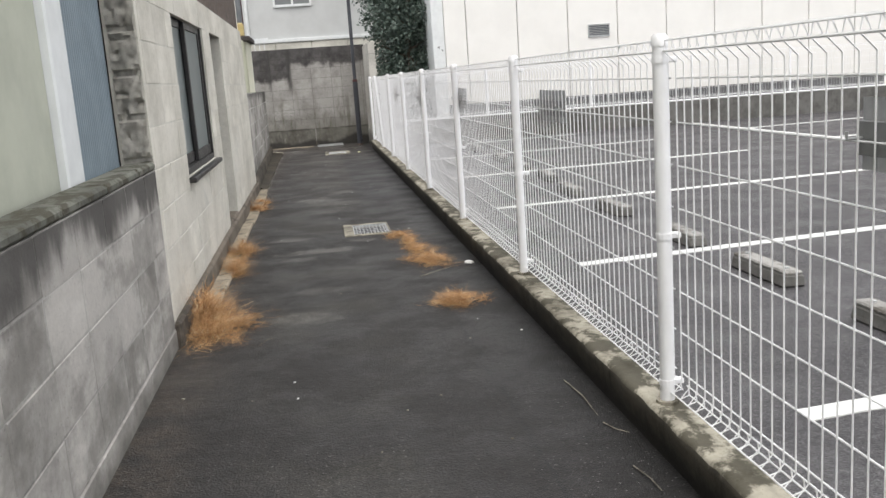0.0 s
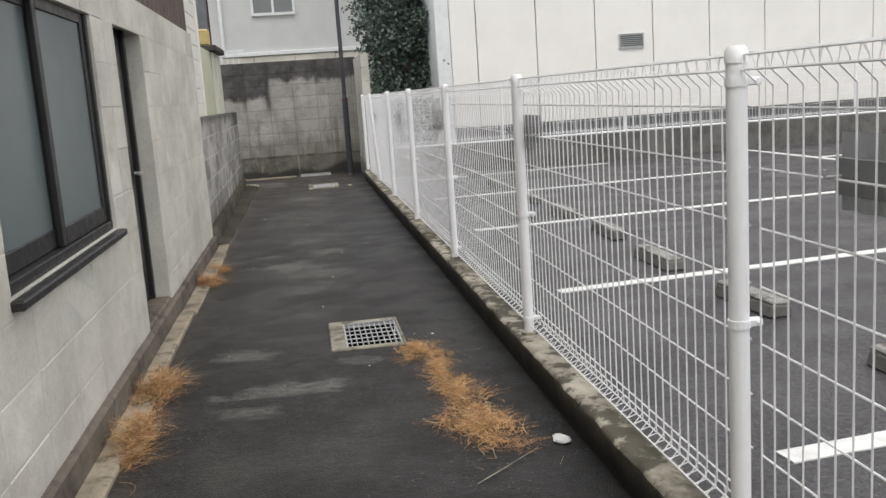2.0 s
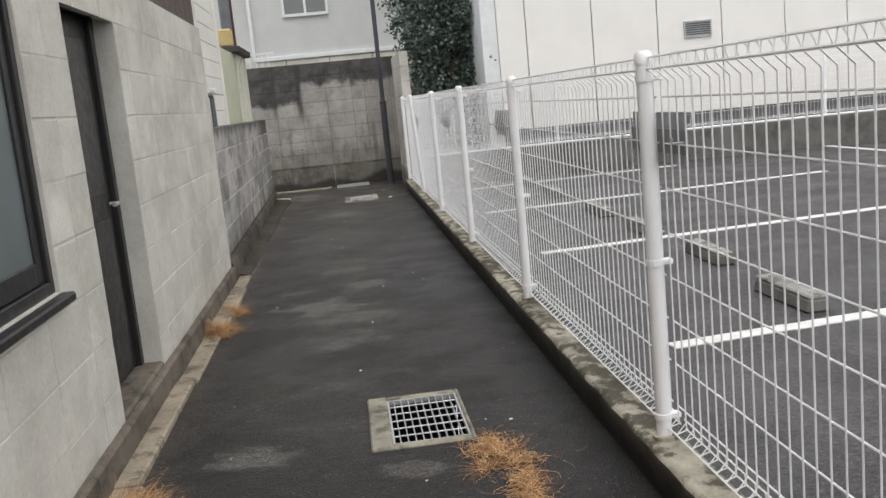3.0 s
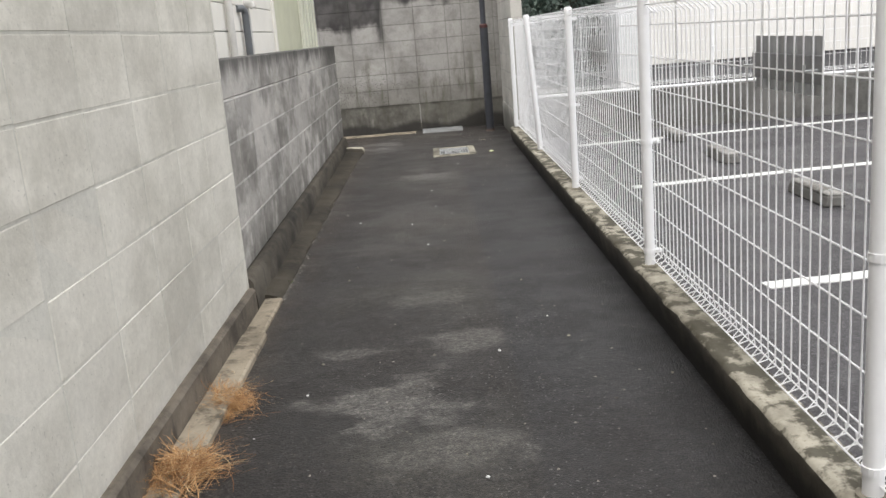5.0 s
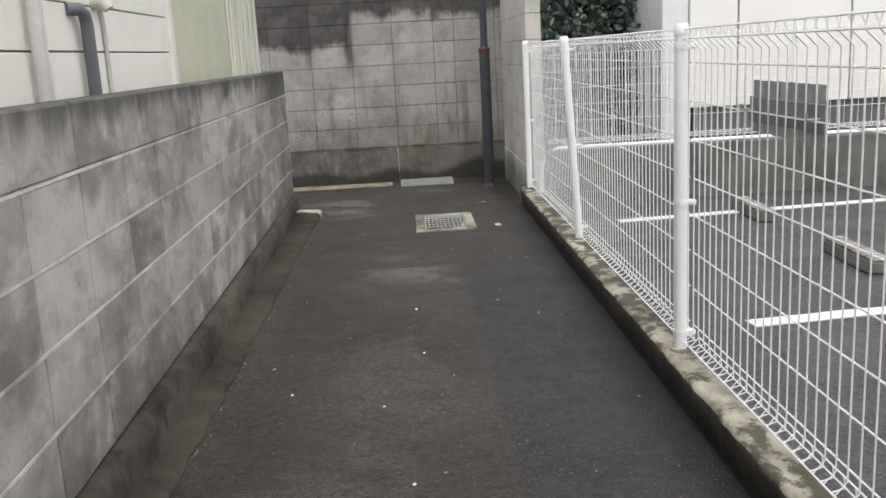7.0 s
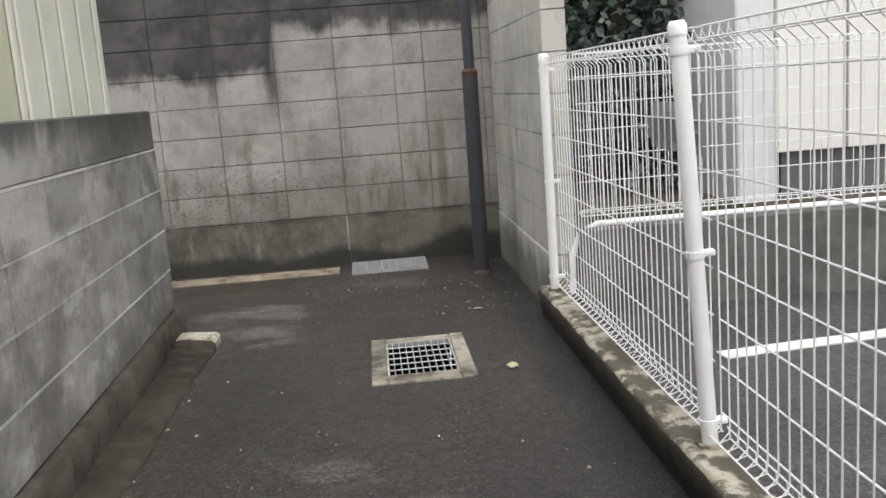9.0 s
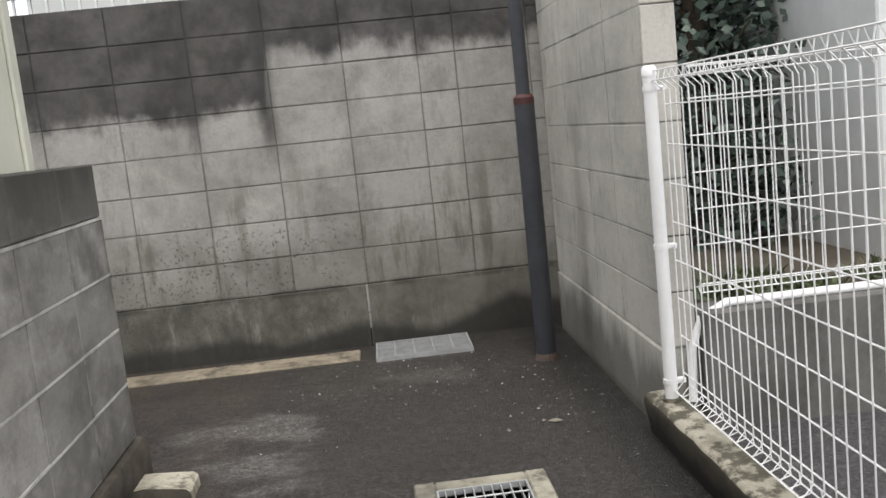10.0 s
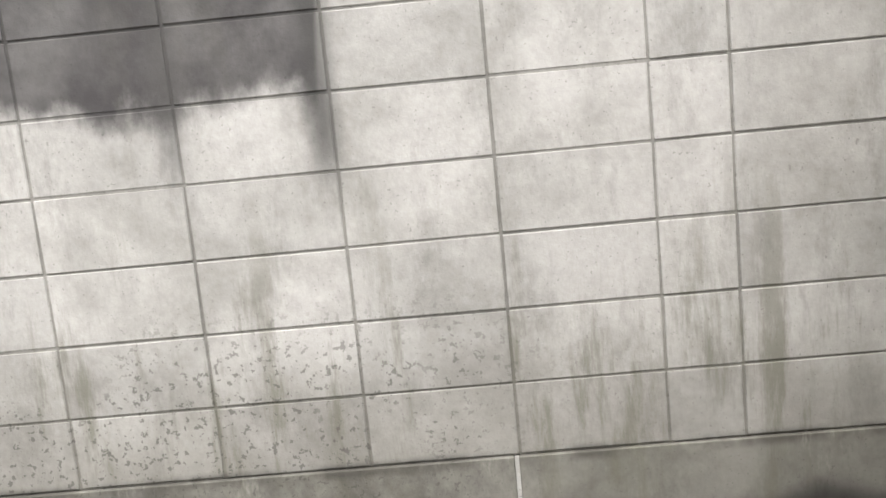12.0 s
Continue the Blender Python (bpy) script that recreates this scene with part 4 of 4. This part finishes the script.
# ---- behind the low wall: cream house, lean-to and pipes ----
side_house = thing("house", "cream sided house with dark horizontal joints", "house")
boxes("wall", M_JOINT, [(-3.5, -1.145, 10.28, 13.52, -0.05, 4.2)], side_house)
for k in range(15):
    for a, b in ((10.29, 11.9), (11.903, 13.51)):
        boxes("siding_board", M_SIDING, [(-1.142, -1.12, a, b, 0.98 + 0.165 * k, 1.139 + 0.165 * k)], side_house, "", 0.003)
boxes("corner_trim", M_SIDING, [(-1.14, -1.105, 13.515, 13.58, 0.0, 4.2)], side_house)

shed = thing("lean_to", "pale green metal lean-to with dark roof", "shed")
boxes("wall", M_SHED, [(-2.6, -1.13, 13.6, 16.14, -0.02, 2.0)], shed, "", 0.006)
side_panel = boxes("side_panel", M_SHED_RIB, [(-1.128, -1.115, 15.1, 16.16, 0.0, 2.0)], shed, "ivory ribbed panel", 0.004)
for i in range(5):
    boxes("rib", M_SHED_RIB, [(-1.114, -1.10, 15.14 + 0.24 * i, 15.2 + 0.24 * i, 0.0, 2.0)], side_panel, "", 0.004)
boxes("roof", M_DARK, [(-2.7, -1.03, 14.9, 16.25, 2.003, 2.08)], shed, "dark felted roof edge", 0.01)
bm = bmesh.new()
box(bm, -1.30, -1.12, 15.0, 15.2, 2.083, 2.3, 0.02)
tagged(part("meter_box", bm, M_YELLOW), "small yellowed plastic box on the lean-to roof", "box")


def pipe(name, material, points, radius, label):
    bm = bmesh.new()
    tube(bm, points, radius, 12)
    return tagged(part(name, bm, material, None, "", True), label, "pipe")


pipe("downpipe", M_WHITEPIPE, [(-1.09, 11.82, 0.3), (-1.09, 11.82, 3.9)], 0.021, "white plastic downpipe on the cream house")
pipe("conduit", M_WHITEPIPE, [(-1.11, 11.93, 0.3), (-1.11, 11.93, 3.9)], 0.008, "thin white conduit on the cream house")
pipe("drain_pipe", M_GREYPIPE, [(-1.085, 12.27, 0.4), (-1.085, 12.27, 1.40), (-1.085, 12.255, 1.435), (-1.09, 12.22, 1.45), (-1.12, 12.18, 1.45)], 0.023, "grey elbowed plastic drain pipe on the siding")
pipe("conduit", M_WHITEPIPE, [(-1.11, 12.53, 0.3), (-1.11, 12.53, 1.42), (-1.11, 12.51, 1.47)], 0.008, "thin white conduit on the cream house")
boxes_hood = bmesh.new()
tube(boxes_hood, [(-1.12, 12.46, 1.49), (-1.08, 12.46, 1.49), (-1.06, 12.46, 1.46)], [0.03, 0.03, 0.02], 12)
tagged(part("vent_hood", boxes_hood, M_WHITEPIPE, None, "", True), "small round vent hood on the siding", "vent")
pipe("red_pipe", M_RED, [(-1.2, 16.0, 2.07), (-1.2, 16.0, 3.6)], 0.03, "red painted pipe rising above the lean-to")
pipe("grey_duct", M_GREYPIPE, [(-1.24, 15.7, 2.07), (-1.24, 15.7, 3.6)], 0.07, "grey duct rising above the lean-to")
pipe("cable", M_DARK, [(-1.0, 10.35, 3.3), (-1.2, 11.6, 2.75), (-1.35, 13.2, 2.6), (-1.4, 15.2, 2.9)], 0.008, "sagging black cable beside the house")

# ---- blue clad house behind the near wall ----
blue = thing("house", "house with blue corrugated cladding and white trim", "house")
bm = bmesh.new()
box(bm, -1.05, -1.004, 3.09, 3.778, -0.02, 3.6)
for i in range(21):
    box(bm, -1.006, -0.990, 3.095 + 0.032 * i, 3.113 + 0.032 * i, -0.02, 3.6, 0.004)
part("cladding", bm, M_BLUE, blue, "blue grey corrugated sheet")
boxes("corner_trim", M_TRIM, [(-1.05, -0.985, 2.86, 3.085, -0.02, 3.6)], blue, "", 0.008)
boxes("wall", M_MINT, [(-3.5, -1.02, -6.0, 2.855, -0.05, 3.6), (-3.5, -1.06, 2.857, 3.77, -0.05, 3.6)], blue, "pale green painted wall")

# ---- white building across the lot ----
white = thing("white_building", "large white panel building with grey vertical joints", "building")
FY = 16.9
boxes("foundation", M_PLATE, [(2.55, 30.0, FY + 0.06, FY + 8, 0.3, 0.66)], white, "dark foundation band")
for i in range(-1, 26):
    x = 2.93 + 1.0 * i
    boxes("wall_panel", M_FACADE, [(max(x, 2.5) + 0.008, x + 0.992, FY, FY + 0.08, 0.645, 9.0)], white, "", 0.004)
boxes("wall", M_JOINT, [(2.52, 30.0, FY + 0.05, FY + 8, 0.66, 8.95)], white, "grey joint backing")
boxes("corner_strip", M_TRIM, [(2.27, 2.505, FY + 0.03, FY + 8, 0.35, 9.0)], white, "bluish white corner strip", 0.01)
vent = boxes("vent_grille", M_GALV, [(5.33, 5.76, FY - 0.03, FY - 0.002, 1.76, 1.785), (5.33, 5.76, FY - 0.03, FY - 0.002, 1.98, 2.0), (5.33, 5.35, FY - 0.03, FY - 0.002, 1.786, 1.979), (5.74, 5.76, FY - 0.03, FY - 0.002, 1.786, 1.979)], white, "grey louvred vent")
for k in range(6):
    boxes("slat", M_GREYPIPE, [(5.351, 5.739, FY - 0.025, FY - 0.004, 1.795 + 0.031 * k, 1.812 + 0.031 * k)], vent)
bm = bmesh.new()
tube(bm, [(2.42, FY + 0.10, 0.4), (2.43, FY + 0.09, 1.2), (2.41, FY + 0.08, 1.75), (2.42, FY + 0.1, 3.2)], 0.012, 8)
for k in range(9):
    a = k * 2.4
    tube(bm, [(2.41, FY + 0.05, 1.72), (2.41 + 0.06 * math.cos(a), FY + 0.05 + 0.02 * math.sin(a * 2), 1.72 + 0.06 * math.sin(a))], 0.014, 6)
tagged(part("hanging_cable", bm, M_DARK), "dark knotted cable down the white building's corner", "cable")

# ---- house beyond the end wall ----
far = thing("house", "grey rendered house with white framed windows", "house")
HY = 23.0
for i in range(7):
    boxes("foundation_block", M_MORTAR_PALE, [(-3.6 + 0.9 * i, -2.71 + 0.9 * i, HY - 0.04, HY + 3, 0.0, 2.3)], far, "block foundation", 0.006)
boxes("wall", M_HOUSE, [(-1.5, 2.9, HY, HY + 5, 2.34, 8.0), (-3.6, -1.501, HY + 0.6, HY + 5, 2.34, 8.0)], far)
boxes("base_trim", M_TRIM, [(-1.55, 2.9, HY - 0.07, HY + 0.5, 2.31, 2.40)], far, "white base trim", 0.01)
boxes("corner_pipe", M_TRIM, [(-1.58, -1.51, HY - 0.08, HY - 0.02, 2.34, 8.0)], far, "", 0.01)


def house_window(x0, x1, z0, z1):
    w = boxes("window", M_TRIM, [(x0, x0 + 0.05, HY - 0.05, HY - 0.003, z0, z1), (x1 - 0.05, x1, HY - 0.05, HY - 0.003, z0, z1), (x0 + 0.051, x1 - 0.051, HY - 0.05, HY - 0.003, z0, z0 + 0.06), (x0 + 0.051, x1 - 0.051, HY - 0.05, HY - 0.003, z1 - 0.05, z1), ((x0 + x1) / 2 - 0.025, (x0 + x1) / 2 + 0.025, HY - 0.045, HY - 0.004, z0 + 0.061, z1 - 0.051)], far, "white aluminium frame")
    for a, b in ((x0 + 0.051, (x0 + x1) / 2 - 0.026), ((x0 + x1) / 2 + 0.026, x1 - 0.051)):
        boxes("pane", M_PANE, [(a, b, HY - 0.03, HY - 0.02, z0 + 0.061, z1 - 0.051)], w, "dark window glass")


house_window(-0.87, 0.08, 3.17, 4.3)
house_window(0.75, 1.7, 3.53, 4.4)

# low railing behind the end wall
rail = thing("balcony_rail", "pale metal railing behind the end wall", "railing")
boxes("top_rail", M_TRIM, [(-3.6, -0.9, 18.96, 19.0, 2.20, 2.235)], rail)
for i in range(27):
    boxes("baluster", M_TRIM, [(-3.6 + 0.1 * i, -3.585 + 0.1 * i, 18.97, 18.99, 0.0, 2.2)], rail)


# ---- evergreen behind the return wall ----
def evergreen(x, y, z0, name, label, seed, r0, top):
    r = random.Random(seed)
    t = thing(name, label, "tree", at=(x, y, z0))
    bm = bmesh.new()
    tube(bm, [(0, 0, -0.4), (0.03, 0, 0.6), (-0.03, 0.04, 1.6), (0.02, 0, top * 0.8)], [0.09, 0.075, 0.055, 0.02], 10)
    for k in range(14):
        a, z = k * 2.4, 0.5 + k * (top - 1.0) / 14
        d = Vector((math.cos(a), math.sin(a), 0.5))
        tube(bm, [(0, 0, z), tuple(d * r0 * 0.4 + Vector((0, 0, z))), tuple(d * r0 * 0.85 + Vector((0, 0, z)))], [0.03, 0.018, 0.006], 6)
    part("trunk", bm, M_BARK, t, "", True)
    verts, faces = [], []
    for k in range(230):
        a, u = r.uniform(0, 2 * math.pi), r.random()
        z = 0.05 + u * top
        rad = r0 * (1.0 - 0.55 * max(0, u - 0.55) / 0.45) * (0.55 + 0.5 * r.random()) * (0.85 + 0.25 * math.sin(a * 3 + z * 2))
        c = Vector((math.cos(a) * rad, math.sin(a) * rad, z))
        for j in range(75):
            p = c + Vector((r.gauss(0, 0.11), r.gauss(0, 0.11), r.gauss(0, 0.10)))
            if p.x + x < 1.2 and p.z + z0 < 2.02 or p.y + y < 17.3:
                continue
            ln, w = r.uniform(0.05, 0.10), r.uniform(0.016, 0.03)
            d = Vector((r.gauss(0, 1), r.gauss(0, 1), r.gauss(-0.35, 0.7))).normalized()
            s = d.orthogonal().normalized()
            s = (Matrix.Rotation(r.uniform(0, 6.28), 3, d) @ s) * w
            q = len(verts)
            verts += [tuple(p), tuple(p + d * ln * 0.5 + s), tuple(p + d * ln), tuple(p + d * ln * 0.5 - s)]
            faces.append((q, q + 1, q + 2, q + 3))
    me = bpy.data.meshes.new("crown")
    me.from_pydata(verts, [], faces)
    me.materials.append(M_LEAF)
    crown = new("crown", me)
    crown.parent = t
    return t


evergreen(1.98, 18.3, 0.36, "evergreen_tree", "dense dark green broadleaf evergreen behind the wall", 3, 0.72, 3.6)
evergreen(1.95, 19.8, 0.36, "evergreen_tree", "dense dark green broadleaf evergreen behind the wall", 9, 0.75, 4.4)

# ---- small things on the ground ----
def lump(name, material, x, y, z, sx, sy, sz, seed, label, category, group=""):
    bm = bmesh.new()
    bmesh.ops.create_icosphere(bm, subdivisions=2, radius=1)
    for v in bm.verts:
        d = 1 + 0.35 * noise.noise(v.co * 1.3 + Vector((seed * 7.1, 0, 0)))
        v.co = Vector((v.co.x * sx, v.co.y * sy, max(v.co.z, -0.3) * sz)) * d
    ob = part(name, bm, material)
    ob.location, ob.rotation_euler = (x, y, z), (0, 0, seed)
    return tagged(ob, label, category, group)


lump("crumpled_leaf", M_PALELEAF, 0.62, 15.32, 0.005, 0.028, 0.024, 0.015, 4.0, "pale green crumpled leaf on the asphalt", "leaf")
lump("crumpled_paper", M_LINE, 0.83, 5.1, 0.008, 0.045, 0.028, 0.014, 5.0, "scrap of grey crumpled paper", "litter")
lump("crumpled_paper", M_FRAME, 0.60, 16.35, 0.005, 0.028, 0.014, 0.008, 6.0, "scrap of grey crumpled paper", "litter")
r = random.Random(77)
for i in range(120):
    x, y = r.uniform(-0.72, 0.82), r.uniform(1.6, 17.4)
    if i > 80:
        x, y = r.gauss(0.15, 0.22), min(r.gauss(17.35, 0.2), 17.54)
    s = r.uniform(0.003, 0.008) * (0.6 if i > 80 else 1.0)
    if any(a - 0.02 < x < b + 0.02 and c - 0.02 < y < d + 0.02 for a, b, c, d in PITS):
        continue
    lump("pebble", M_LINE if i % 3 == 0 else M_FRAME, x, y, s * 0.2, s, s * 0.8, s * 0.6, i * 0.7, "tiny pale pebble on the asphalt", "pebble", "pebbles")
for i, pts in enumerate((((0.476, 4.83), (0.6, 4.93), (0.734, 5.06)), ((0.80, 2.70), (0.815, 2.5), (0.812, 2.3)), ((0.81, 2.24), (0.83, 2.16), (0.865, 2.13)), ((0.79, 1.88), (0.805, 1.78), (0.81, 1.7)), ((0.52, 4.0), (0.62, 4.08), (0.74, 4.12)))):
    bm = bmesh.new()
    tube(bm, [(x, y, 0.006 + 0.004 * (k % 2)) for k, (x, y) in enumerate(pts)], [0.0022, 0.002, 0.001], 6)
    tagged(part("dry_stalk", bm, M_FRAME), "thin dry stalk lying on the asphalt", "stalk", "dry stalks")


def crumbs(name, seed, count, spot, label):
    """Loose grit and crumbs of concrete, scattered by spot(random)."""
    r = random.Random(seed)
    verts, faces = [], []
    for i in range(count):
        x, y, z = spot(r)
        s = r.uniform(0.002, 0.006) * (2.0 if r.random() < 0.08 else 1)
        q = len(verts)
        a = r.uniform(0, 6.28)
        ring = [(x + s * r.uniform(0.7, 1.3) * math.cos(a + k * 1.57), y + s * r.uniform(0.7, 1.3) * math.sin(a + k * 1.57), z) for k in range(4)]
        verts += [*ring, (x + r.uniform(-0.3, 0.3) * s, y, z + s * r.uniform(0.5, 1.1))]
        faces += [(q + k, q + (k + 1) % 4, q + 4) for k in range(4)]
    me = bpy.data.meshes.new(name)
    me.from_pydata(verts, [], faces)
    me.materials.append(M_GRIT)
    tagged(new(name, me), label, "grit", kind="stuff")


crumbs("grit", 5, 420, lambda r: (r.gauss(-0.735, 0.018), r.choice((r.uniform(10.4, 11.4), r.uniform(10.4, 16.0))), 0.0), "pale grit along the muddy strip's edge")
crumbs("grit", 6, 260, lambda r: (r.uniform(-0.6, 0.85), r.uniform(16.3, 17.55), 0.0), "pale grit on the asphalt before the end wall")
crumbs("grit", 7, 320, lambda r: (r.uniform(-0.65, 0.85), r.uniform(8.0, 16.0), 0.0), "pale grit strewn over the asphalt")


def weed(x, y, seed, size, z=0.0):
    r = random.Random(seed)
    verts, faces = [], []
    for i in range(160 if z else 60):
        a = r.uniform(0, 6.28)
        p = Vector((r.gauss(0, size * 0.5), r.gauss(0, size), 0.003))
        d = Vector((math.cos(a), math.sin(a), r.uniform(0.3, 1.6))).normalized() * r.uniform(0.4, 1.1) * size
        s = d.orthogonal().normalized() * size * 0.12
        q = len(verts)
        verts += [tuple(p), tuple(p + d * 0.5 + s), tuple(p + d), tuple(p + d * 0.5 - s)]
        faces.append((q, q + 1, q + 2, q + 3))
    me = bpy.data.meshes.new("weed")
    me.from_pydata(verts, [], faces)
    me.materials.append(M_WEED)
    ob = new("weed", me)
    ob.location = (x, y, z)
    tagged(ob, "small green weed at the wall foot", "weed", "weeds", "stuff")


for i, (x, y) in enumerate(((1.35, 16.5), (1.7, 16.45), (2.05, 16.5), (1.55, 16.7))):
    weed(x, y, 20 + i, 0.11, 0.36)
weed(-0.78, 10.75, 1, 0.03)
weed(-0.79, 11.0, 2, 0.022)
weed(0.05, 17.93, 3, 0.03)
weed(-0.74, 6.05, 4, 0.04)
